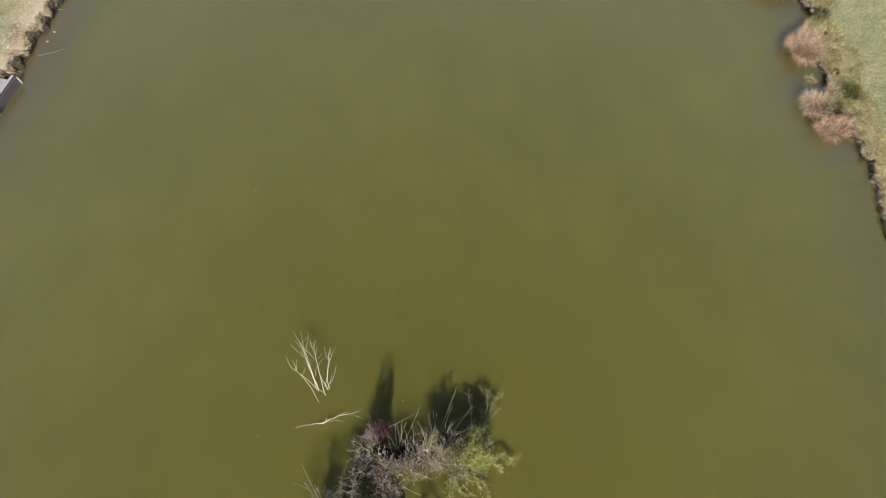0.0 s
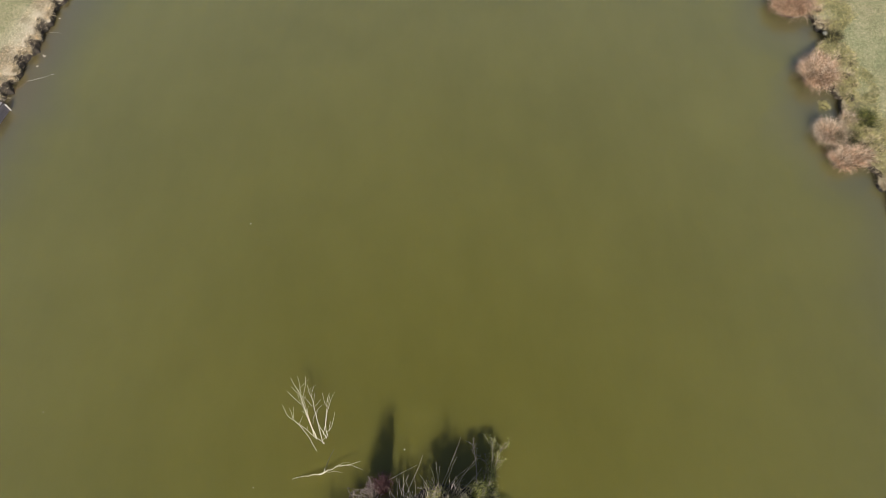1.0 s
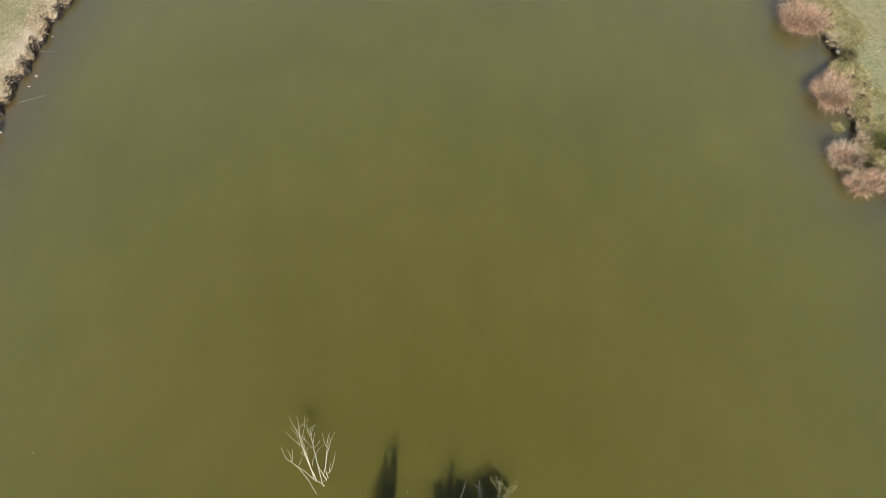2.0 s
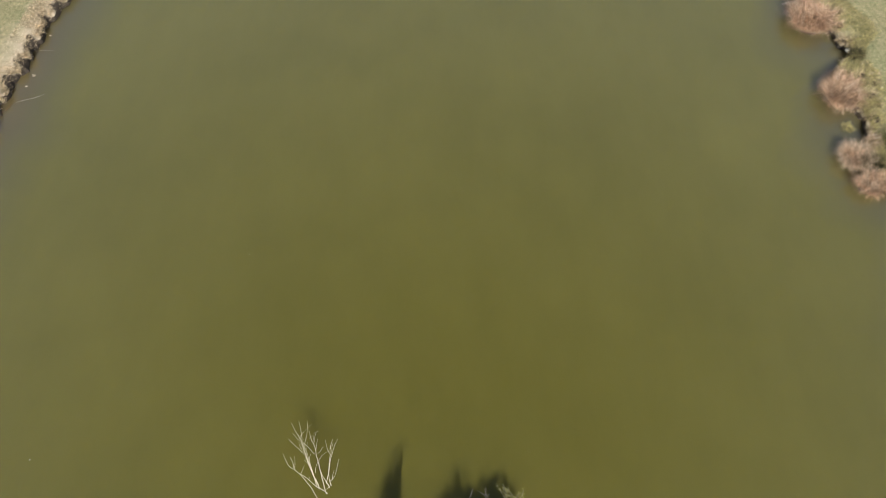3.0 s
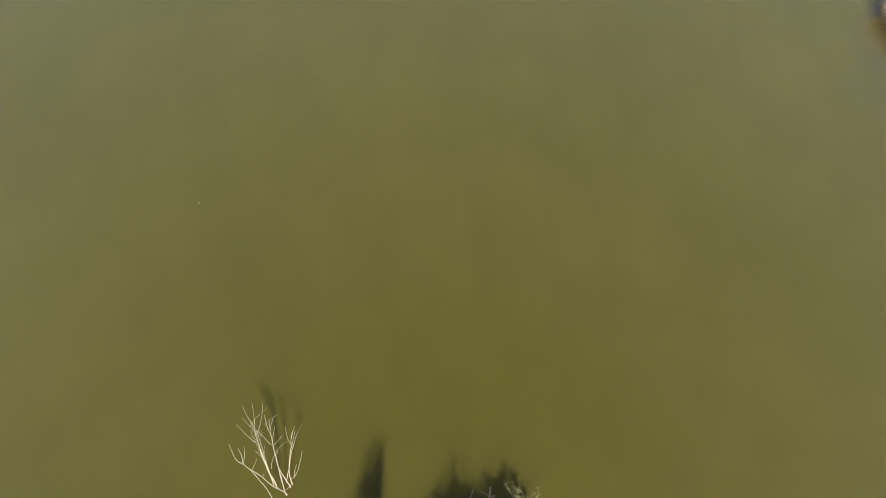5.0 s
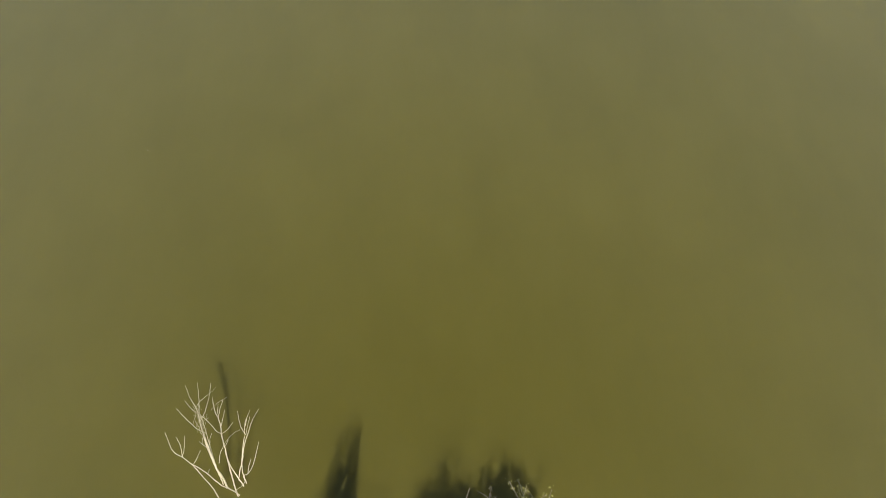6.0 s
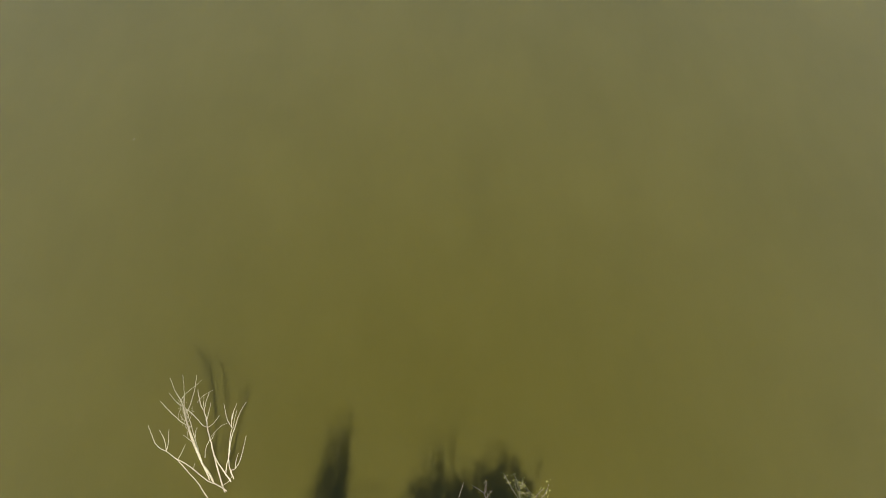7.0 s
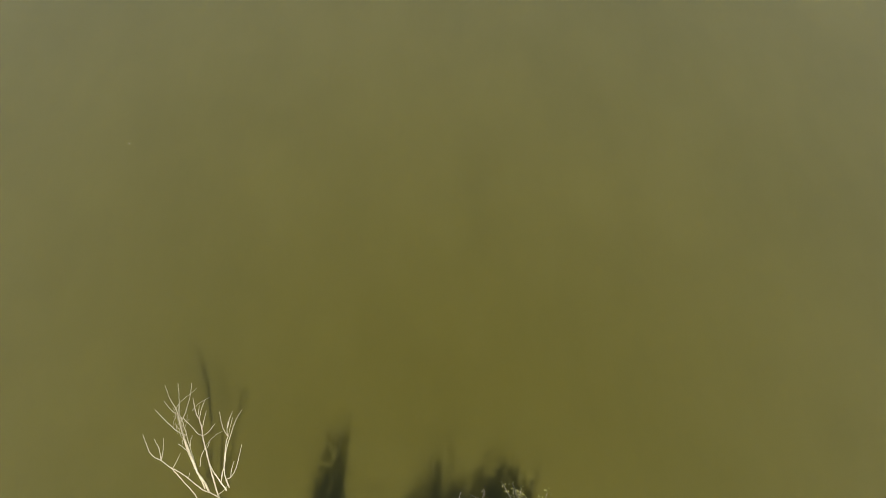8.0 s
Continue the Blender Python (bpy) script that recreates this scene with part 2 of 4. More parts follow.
def bent(a, b, sag=0.0, sway=0.06, steps=6, wander=0.02):
    """A slightly crooked line from a to b; sag lifts its middle, sway pushes it sideways."""
    a, b = np.asarray(a, float), np.asarray(b, float)
    s = np.linspace(0, 1, steps)[:, None]
    length = np.linalg.norm(b - a)
    side = np.cross(b - a, (0, 0, 1.0))
    side = side / (np.linalg.norm(side) + 1e-9)
    line = a + (b - a) * s + 4 * s * (1 - s) * (side * sway * length + np.array([0, 0, sag * length]))
    line[1:-1] += rng.normal(0, wander * length, (steps - 2, 3)) * 0.5
    return line


def blades(roots, heading, length, lean, droop, width, rows=3):
    """Grass blades: each leaves its root at an angle lean from upright towards heading and bends down by droop along its length."""
    n = len(roots)
    out = np.stack([np.cos(heading), np.sin(heading), np.zeros(n)], 1)
    side = np.stack([-np.sin(heading), np.cos(heading), np.zeros(n)], 1)
    twist = rng.uniform(-0.9, 0.9, n)[:, None]
    wide = side * np.cos(twist) + np.array([0, 0, 1.0]) * np.sin(twist)
    point, pts = roots.copy(), []
    for k in range(rows + 1):
        s = k / rows
        w = (width * (1 - s) ** 0.7)[:, None] * 0.5
        if k < rows:
            pts += [point - wide * w, point + wide * w]
        else:
            pts += [point]
        angle = lean + droop * (s + 0.5 / rows)
        point = point + (out * np.sin(angle)[:, None] + np.array([0, 0, 1.0]) * np.cos(angle)[:, None]) * (length / rows)[:, None]
    m = 2 * rows + 1
    verts = np.stack(pts, 1).reshape(-1, 3)
    one = [(2 * k, 2 * k + 1, 2 * k + 3, 2 * k + 2) for k in range(rows - 1)] + [(2 * rows - 2, 2 * rows - 1, 2 * rows)]
    faces = [tuple(i * m + v for v in f) for i in range(n) for f in one]
    return verts, faces


def leaf_cloud(build, centres, size, flat=0.5):
    """Small pointed leaves, each turned its own way."""
    n = len(centres)
    a = rng.normal(0, 1, (n, 3))
    a[:, 2] *= flat
    a /= np.linalg.norm(a, axis=1)[:, None]
    b = np.cross(a, rng.normal(0, 1, (n, 3)) * (0.6, 0.6, 1.0) + (0, 0, 0.8))
    b /= np.linalg.norm(b, axis=1)[:, None]
    s = (size * rng.uniform(0.6, 1.4, n))[:, None]
    up = np.cross(a, b) * 0.12
    verts = np.stack([centres, centres + s * (0.45 * a + 0.28 * b + up), centres + s * a, centres + s * (0.45 * a - 0.28 * b + up)], 1).reshape(-1, 3)
    build.add(verts, [f for i in range(n) for f in ((4 * i, 4 * i + 1, 4 * i + 2), (4 * i, 4 * i + 2, 4 * i + 3))])


# ---- the pond's outline, as a radius round its middle ----
MIDDLE = np.array([4.0, 6.0])
SHORE = [(23.0, 5.0), (23.15, 6.6), (23.25, 8.0), (23.45, 9.2), (23.6, 10.4), (23.45, 11.4), (22.95, 12.2), (22.5, 13.2), (22.55, 14.2),
         (23.05, 14.9), (23.15, 15.8), (22.75, 16.6), (22.5, 17.6), (22.85, 18.8), (23.75, 19.7), (23.5, 20.5), (23.0, 21.5), (22.4, 24.0),
         (21.0, 32.0), (12.0, 41.0), (-4.0, 40.0), (-14.0, 30.0), (-14.9, 24.5), (-15.35, 23.2), (-15.7, 22.3), (-15.85, 21.2), (-15.95, 19.8),
         (-16.08, 18.4), (-16.35, 17.0), (-16.62, 15.6), (-16.9, 14.6), (-17.1, 13.0), (-17.6, 9.0), (-17.5, 2.0), (-12.0, -11.0), (2.0, -17.0),
         (16.0, -13.0), (22.0, -3.0)]
shore = np.array(SHORE) - MIDDLE
shore_turn = np.unwrap(np.arctan2(shore[:, 1], shore[:, 0]))
shore_reach = np.hypot(shore[:, 0], shore[:, 1])


def turned(x, y):
    return math.atan2(y - MIDDLE[1], x - MIDDLE[0])


def rough(turn, wave, seed):
    """A smooth random wave round the pond, about -1 to 1."""
    return np.array([noise.noise(Vector((math.cos(a) * 20 / wave, math.sin(a) * 20 / wave, seed))) for a in turn]) * 1.6


def reach(turn):
    t0 = shore_turn[0]
    turn = (np.asarray(turn) - t0) % (2 * np.pi) + t0
    base = np.interp(turn, np.r_[shore_turn, t0 + 2 * np.pi], np.r_[shore_reach, shore_reach[0]])
    return base + 0.10 * rough(turn, 0.9, 3.1) + 0.07 * rough(turn, 0.33, 8.7)


def bank(turn, past):
    """The point on the ground plan past the shoreline by that many metres."""
    r = reach(turn) + past
    return MIDDLE[0] + r * np.cos(turn), MIDDLE[1] + r * np.sin(turn)


# places where the west bank has slumped and shows bare earth: x, y, half length
NOTCHES = [(-15.85, 20.05, 0.55), (-15.8, 18.85, 0.42), (-15.95, 17.7, 0.62), (-16.35, 16.05, 0.65), (-15.6, 22.9, 0.5), (-15.5, 21.7, 0.25), (-16.7, 15.3, 0.3)]


def notch(turn):
    """0 on whole bank, 1 in the middle of a slump."""
    out = np.zeros(np.shape(turn))
    for x, y, half in NOTCHES:
        gap = (np.asarray(turn) - turned(x, y) + np.pi) % (2 * np.pi) - np.pi
        far = math.hypot(x - MIDDLE[0], y - MIDDLE[1])
        out = np.maximum(out, np.clip(1.6 - 1.6 * np.abs(gap) * far / half, 0, 1))
    return out


LAWN_RINGS = [(-7.0, -1.7), (-2.0, -1.2), (-0.5, -0.8), (-0.05, -0.35), (0.02, -0.02), (0.05, 0.10), (0.08, 0.20), (0.16, 0.27), (0.30, 0.30), (0.5, 0.32),
              (0.8, 0.34), (1.2, 0.36), (1.8, 0.38), (2.6, 0.40), (4.0, 0.43), (6.5, 0.47), (12.0, 0.5), (30.0, 0.6), (120.0, 0.6), (500.0, 0.5), (2500.0, 0.0)]


def lawn_height(past):
    return np.interp(past, [r for r, _ in LAWN_RINGS], [z for _, z in LAWN_RINGS])


def build_ground():
    turns = np.linspace(0, 2 * np.pi, 2600, endpoint=False)
    lip = 0.10 * rough(turns, 0.5, 5.5)
    build, dryness, bare = Build(), [], [0.0]
    verts = [(MIDDLE[0], MIDDLE[1], -2.2)]
    dryness.append(0.0)
    wide = 0.7 + 0.5 * rough(turns, 3.0, 1.9)
    worn = np.where(np.cos(turns) < 0, 1.25, 0.45)     # the west bank is drier and more trodden
    for past, z in LAWN_RINGS:
        lump = np.where(np.cos(turns) < 0, 0.18, 0.12) * rough(turns, 0.34, 2.0 + past * 3) + 0.10 * rough(turns, 0.16, 9.0 + past * 5) if -0.02 <= past <= 0.35 else 0.0
        slump = notch(turns) * np.interp(past, [0.02, 0.05, 0.30, 0.5, 0.9], [0.0, 0.03, 0.30, 0.20, 0.0])
        slump = slump * (1 + 0.55 * rough(turns, 0.22, 4.2))
        x, y = bank(turns, past + lump + slump)
        near = math.exp(-abs(past) / 1.5)
        zz = z + lip * near * (1.0 if z > 0.1 else 0.4) * 0.6
        verts += list(zip(x, y, zz))
        bare += list(np.clip(notch(turns) * 1.4 - 0.2 + 0.3 * rough(turns, 0.2, 3.3), 0, 1) if -0.02 <= past <= 0.31 else 0 * turns)
        dryness += list(np.clip(1.0 - (past - 0.2) / (0.5 + np.clip(wide, 0.2, 2) * np.where(worn > 0.9, 1.7, 1.0)), 0, 1) * worn) if past > 0 else [0.6] * len(turns)
    n = len(turns)
    faces = [(0, 1 + i, 1 + (i + 1) % n) for i in range(n)]
    for k in range(len(LAWN_RINGS) - 1):
        a, b = 1 + k * n, 1 + (k + 1) * n
        faces += [(a + i, b + i, b + (i + 1) % n, a + (i + 1) % n) for i in range(n)]
    build.add(verts, faces)
    ob = part("ground", build, GROUND, None, "mown olive lawn with an eroded earth edge at the pond", True)
    attr = ob.data.attributes.new("dryness", "FLOAT", "POINT")
    attr.data.foreach_set("value", np.array(dryness, dtype=np.float32))
    attr = ob.data.attributes.new("bare", "FLOAT", "POINT")
    attr.data.foreach_set("value", np.array(bare, dtype=np.float32))
    tagged(ob, category="ground", kind="structure")


def build_water():
    n = 720
    turns = np.linspace(0, 2 * np.pi, n, endpoint=False)
    r = reach(turns)
    rings = [(0.9, 1.0), (0.0, 1.0), (-0.5, 0.95), (-1.1, 0.7), (-1.8, 0.35), (-2.8, 0.0)]
    verts, shallow, mud = [(MIDDLE[0], MIDDLE[1], 0.0)], [0.0], [0.0]
    # brown mud stirred up along the trodden west bank
    trodden = np.exp(-((turns - turned(-16.0, 17.0)) / 0.20) ** 4)
    # greyer near the sedge and west bank, painted in for blocked sky reflection
    sky_grey = 0.40 + 0.60 * np.exp(-((turns - turned(22.5, 17.0)) / 0.36) ** 4) + 0.50 * np.exp(-((turns - turned(-16.3, 17.0)) / 0.4) ** 4)
    wide = (0.7 + 0.8 * sky_grey) * (1 + 0.3 * rough(turns, 2.2, 6.6))
    for past, mud_and_grey in rings:
        verts += [(MIDDLE[0] + a * math.cos(t), MIDDLE[1] + a * math.sin(t), 0.0) for a, t in zip(r + past * np.where(past < 0, wide, 1), turns)]
        shallow += list(mud_and_grey * sky_grey)
        mud += list(np.clip(mud_and_grey * 2.2 - 1.3, 0, 1) * 0.75 * trodden)
    faces = [(1 + k * n + i, 1 + (k + 1) * n + i, 1 + (k + 1) * n + (i + 1) % n, 1 + k * n + (i + 1) % n)[::-1] for k in range(len(rings) - 1) for i in range(n)]
    last = 1 + (len(rings) - 1) * n
    faces += [(0, last + i, last + (i + 1) % n) for i in range(n)]
    build = Build()
    build.add(verts, faces)
    ob = part("water", build, WATER, None, "still murky olive-green pond water")
    attr = ob.data.attributes.new("shallow", "FLOAT", "POINT")
    attr.data.foreach_set("value", np.array(shallow, dtype=np.float32))
    attr = ob.data.attributes.new("mud", "FLOAT", "POINT")
    attr.data.foreach_set("value", np.array(mud, dtype=np.float32))
    tagged(ob, category="water", kind="structure")


build_ground()
build_water()


# ---- the island: low peaty hummocks ----
# the last hummock is added out of view to carry shadow-casting stems
HUMMOCKS = [(2.1, -3.9, 0.95, 1.9, 0.42), (2.15, -2.6, 0.9, 0.7, 0.34), (4.4, -1.95, 1.2, 0.5, 0.22), (2.3, -5.2, 1.2, 1.0, 0.40), (3.2, -2.2, 0.6, 0.35, 0.16), (3.7, -5.1, 0.8, 0.4, 0.25)]


def island_height(x, y):
    best = -0.5
    for cx, cy, rx, ry, h in HUMMOCKS:
        d = math.hypot((x - cx) / rx, (y - cy) / ry)
        best = max(best, h * (1 - d ** 2.2))
    bump = noise.noise(Vector((x * 1.6, y * 1.6, 2.0))) * 0.16 + noise.noise(Vector((x * 5, y * 5, 7.0))) * 0.05
    return max(best, -0.5) + bump


def build_island():
    xs, ys = np.arange(-0.6, 6.4, 0.09), np.arange(-8.2, -0.4, 0.09)
    verts = [(x, y, island_height(x, y)) for y in ys for x in xs]
    w = len(xs)
    faces = []
    for j in range(len(ys) - 1):
        for i in range(w - 1):
            q = (j * w + i, j * w + i + 1, (j + 1) * w + i + 1, (j + 1) * w + i)
            if max(verts[v][2] for v in q) > -0.42:
                faces.append(q)
    build = Build()
    build.add(verts, faces)
    tagged(part("island", build, EARTH, None, "low dark peaty island in the pond", True), category="island", kind="structure")


build_island()


# ---- bleached dead tree, fallen into the water ----
def flowing(pts, steps=5):
    """A smooth line through the points."""
    pts = np.asarray(pts, float)
    if len(pts) < 3:
        return pts[0] + (pts[-1] - pts[0]) * np.linspace(0, 1, steps)[:, None]
    ends = np.vstack([2 * pts[0] - pts[1], pts, 2 * pts[-1] - pts[-2]])
    line = []
    for a, b, c, d in zip(ends[:-3], ends[1:-2], ends[2:-1], ends[3:]):
        for s in np.linspace(0, 1, steps, endpoint=False):
            line.append(0.5 * (2 * b + (c - a) * s + (2 * a - 5 * b + 4 * c - d) * s * s + (3 * b - a - 3 * c + d) * s ** 3))
    return np.array(line + [pts[-1]])


def build_dead_tree():
    tree = thing("dead_tree", 0.0, 0.0, 0.0, "bleached leafless dead tree crown rising out of the water", "dead tree")

    def limb(thick, thin, *pts, under=None, name="limb"):
        build = Build()
        line = flowing(pts)
        line[1:-1] += rng.normal(0, 0.0025, (len(line) - 2, 3))
        build.tube(line, thick * 0.9, thin * 0.9, 6)
        return part(name, build, BLEACHED, under or tree, smooth=True)

    def twig(under, *pts, thick=0.0085, thin=0.0045):
        return limb(thick, thin, *pts, under=under, name="twig")

    limb(0.010, 0.0085, (-0.22, -0.33, -0.05), (-0.37, -0.08, 0.20), (-0.45, 0.08, 0.37), (-0.59, 0.25, 0.55), (-0.72, 0.40, 0.68), (-0.83, 0.52, 0.78))
    arm = limb(0.013, 0.0075, (0.05, -0.06, -0.05), (-0.16, 0.08, 0.15), (-0.32, 0.15, 0.31), (-0.54, 0.34, 0.55), (-0.68, 0.44, 0.67), (-0.85, 0.53, 0.80), (-0.99, 0.64, 0.90), (-1.09, 0.68, 0.96), (-1.18, 0.76, 1.02))
    twig(arm, (-1.18, 0.76, 1.02), (-1.25, 0.88, 1.05), (-1.36, 1.10, 1.09))
    twig(arm, (-0.99, 0.64, 0.90), (-1.03, 0.79, 0.93), (-1.09, 0.92, 0.97), (-1.16, 1.02, 1.0))
    twig(arm, (-0.99, 0.64, 0.90), (-0.98, 0.79, 0.91), (-1.01, 1.05, 0.93))
    twig(arm, (-0.79, 0.51, 0.76), (-0.75, 0.62, 0.75), (-0.70, 0.78, 0.75))
    twig(arm, (-0.54, 0.34, 0.55), (-0.52, 0.44, 0.56), thick=0.006)
    stem = limb(0.024, 0.009, (-0.28, 0.02, -0.12), (-0.30, 0.18, 0.06), (-0.35, 0.34, 0.28), (-0.40, 0.44, 0.45), (-0.47, 0.64, 0.59), (-0.55, 0.82, 0.68), (-0.63, 1.0, 0.75), (-0.70, 1.15, 0.79), (-0.78, 1.33, 0.82), (-0.85, 1.51, 0.83), (-0.91, 1.64, 0.83))
    twin = limb(0.017, 0.008, (-0.38, 0.14, -0.08), (-0.38, 0.22, 0.05), (-0.39, 0.38, 0.35), (-0.46, 0.57, 0.56), (-0.53, 0.72, 0.64), (-0.60, 0.87, 0.71), (-0.66, 1.04, 0.78), (-0.75, 1.28, 0.85))
    limb(0.010, 0.006, (-0.44, 0.56, 0.52), (-0.50, 0.74, 0.60), (-0.58, 0.97, 0.70), (-0.68, 1.24, 0.78), (-0.80, 1.50, 0.84))
    twig(stem, (-0.91, 1.62, 0.83), (-1.03, 1.78, 0.83), (-1.11, 1.88, 0.82), (-1.28, 2.14, 0.75), thick=0.010)
    twig(stem, (-0.82, 1.44, 0.83), (-0.87, 1.69, 0.81), (-0.94, 1.93, 0.77), (-1.05, 2.21, 0.69), thick=0.009)
    twig(stem, (-0.78, 1.37, 0.82), (-0.74, 1.54, 0.79), (-0.72, 1.76, 0.76), (-0.73, 2.0, 0.71), (-0.77, 2.21, 0.66), thick=0.009)
    twig(stem, (-0.89, 1.54, 0.84), (-1.0, 1.61, 0.86), (-1.18, 1.79, 0.86))
    twig(stem, (-0.93, 1.62, 0.84), (-0.88, 1.77, 0.80), (-0.79, 1.90, 0.75), (-0.73, 1.97, 0.72), (-0.62, 2.10, 0.70), thick=0.006, thin=0.003)
    twig(twin, (-0.66, 1.13, 0.77), (-0.81, 1.20, 0.84), (-0.99, 1.34, 0.90), (-1.17, 1.50, 0.94), (-1.29, 1.60, 0.95), thick=0.009)
    twig(twin, (-0.55, 0.93, 0.69), (-0.56, 1.03, 0.71), (-0.54, 1.13, 0.72), thick=0.006)
    twig(twin, (-0.57, 0.82, 0.69), (-0.67, 0.90, 0.75), (-0.75, 0.95, 0.80), thick=0.006)
    twig(twin, (-0.70, 1.22, 0.79), (-0.82, 1.26, 0.84), thick=0.005)
    nest = Build()
    for k in range(34):
        s = rng.uniform(0, 1)
        c = np.array((-0.66, 1.06, 0.78)) * (1 - s) + np.array((-0.90, 1.62, 0.85)) * s + rng.normal(0, 1, 3) * (0.045, 0.05, 0.03)
        d = rng.normal(0, 1, 3) * (0.035, 0.07, 0.03)
        nest.tube(bent(c - d, c + d, 0, 0.1, 4), 0.0035, 0.0022, 3)
    tagged(part("caught_straw", nest, BLEACHED, stem, "dry straw caught in the fork"), kind="stuff")
    mid = limb(0.017, 0.0075, (0.08, -0.20, -0.08), (-0.05, 0.0, 0.02), (-0.10, 0.20, 0.17), (-0.16, 0.43, 0.32), (-0.21, 0.61, 0.42), (-0.26, 0.81, 0.52), (-0.31, 0.96, 0.58), (-0.36, 1.14, 0.64), (-0.40, 1.30, 0.67), (-0.46, 1.45, 0.70), (-0.54, 1.58, 0.73), (-0.60, 1.73, 0.73))
    limb(0.015, 0.009, (0.08, 0.12, -0.05), (0.05, 0.19, 0.06), (-0.04, 0.33, 0.20), (-0.12, 0.45, 0.30), (-0.21, 0.63, 0.43), (-0.27, 0.81, 0.52))
    limb(0.0075, 0.006, (-0.80, 1.48, 0.82), (-0.68, 1.40, 0.78), (-0.54, 1.27, 0.73), (-0.44, 1.17, 0.68), (-0.35, 1.14, 0.63))
    twig(mid, (-0.35, 1.14, 0.63), (-0.27, 1.21, 0.61), (-0.17, 1.38, 0.59))
    twig(mid, (-0.60, 1.73, 0.73), (-0.66, 1.89, 0.72), thick=0.006)
    twig(mid, (-0.58, 1.69, 0.73), (-0.62, 1.78, 0.75), thick=0.006)
    twig(mid, (-0.46, 1.45, 0.70), (-0.46, 1.57, 0.70), (-0.45, 1.71, 0.69), (-0.43, 1.84, 0.68))
    twig(mid, (-0.62, 1.62, 0.74), (-0.55, 1.74, 0.72), (-0.45, 1.83, 0.69), (-0.35, 1.90, 0.66), thick=0.005, thin=0.003)
    twig(mid, (-0.38, 1.29, 0.67), (-0.37, 1.46, 0.67), (-0.36, 1.63, 0.67))
    twig(mid, (-0.49, 1.54, 0.71), (-0.50, 1.66, 0.71), (-0.51, 1.74, 0.71), thick=0.006)
    twig(mid, (-0.36, 0.56, 0.50), (-0.36, 0.71, 0.54), (-0.31, 0.88, 0.56), (-0.25, 1.02, 0.56), (-0.13, 1.17, 0.54), (-0.01, 1.24, 0.51), thick=0.007, thin=0.003)
    twig(mid, (-0.27, 0.90, 0.55), (-0.22, 1.02, 0.57), thick=0.006)
    right = limb(0.014, 0.008, (-0.07, 0.24, -0.05), (-0.04, 0.33, 0.08), (0.01, 0.46, 0.22), (0.05, 0.65, 0.28), (0.06, 0.83, 0.35), (0.09, 1.02, 0.40), (0.13, 1.15, 0.43), (0.17, 1.32, 0.46), (0.19, 1.40, 0.47))
    limb(0.012, 0.008, (0.08, 0.20, -0.06), (0.08, 0.30, 0.06), (0.05, 0.44, 0.19), (0.04, 0.65, 0.29), (0.05, 0.86, 0.37), (0.06, 1.02, 0.42), (0.08, 1.13, 0.44))
    twig(right, (0.09, 1.15, 0.44), (0.0, 1.28, 0.51), (-0.06, 1.44, 0.56), (-0.11, 1.62, 0.60))
    twig(right, (0.07, 1.32, 0.49), (0.09, 1.47, 0.52), (0.13, 1.64, 0.53), thick=0.010)
    twig(right, (0.08, 1.16, 0.45), (0.06, 1.29, 0.49), (0.07, 1.45, 0.52), thick=0.007)
    twig(right, (0.10, 1.14, 0.44), (0.12, 1.34, 0.48), (0.15, 1.52, 0.50), thick=0.006)
    twig(right, (0.19, 1.40, 0.47), (0.23, 1.51, 0.48), (0.31, 1.68, 0.48), thick=0.007, thin=0.003)
    spur = limb(0.011, 0.005, (0.12, 0.16, -0.06), (0.11, 0.24, 0.04), (0.07, 0.34, 0.12), (0.16, 0.39, 0.12), (0.24, 0.53, 0.15), (0.29, 0.71, 0.20), (0.32, 0.87, 0.24), (0.35, 1.02, 0.28))
    twig(spur, (0.15, 0.39, 0.11), (0.17, 0.55, 0.17), (0.21, 0.69, 0.21))
    twig(spur, (-0.06, 0.07, 0.07), (0.05, 0.16, 0.06), (0.10, 0.24, 0.07), thick=0.006)
    return tree


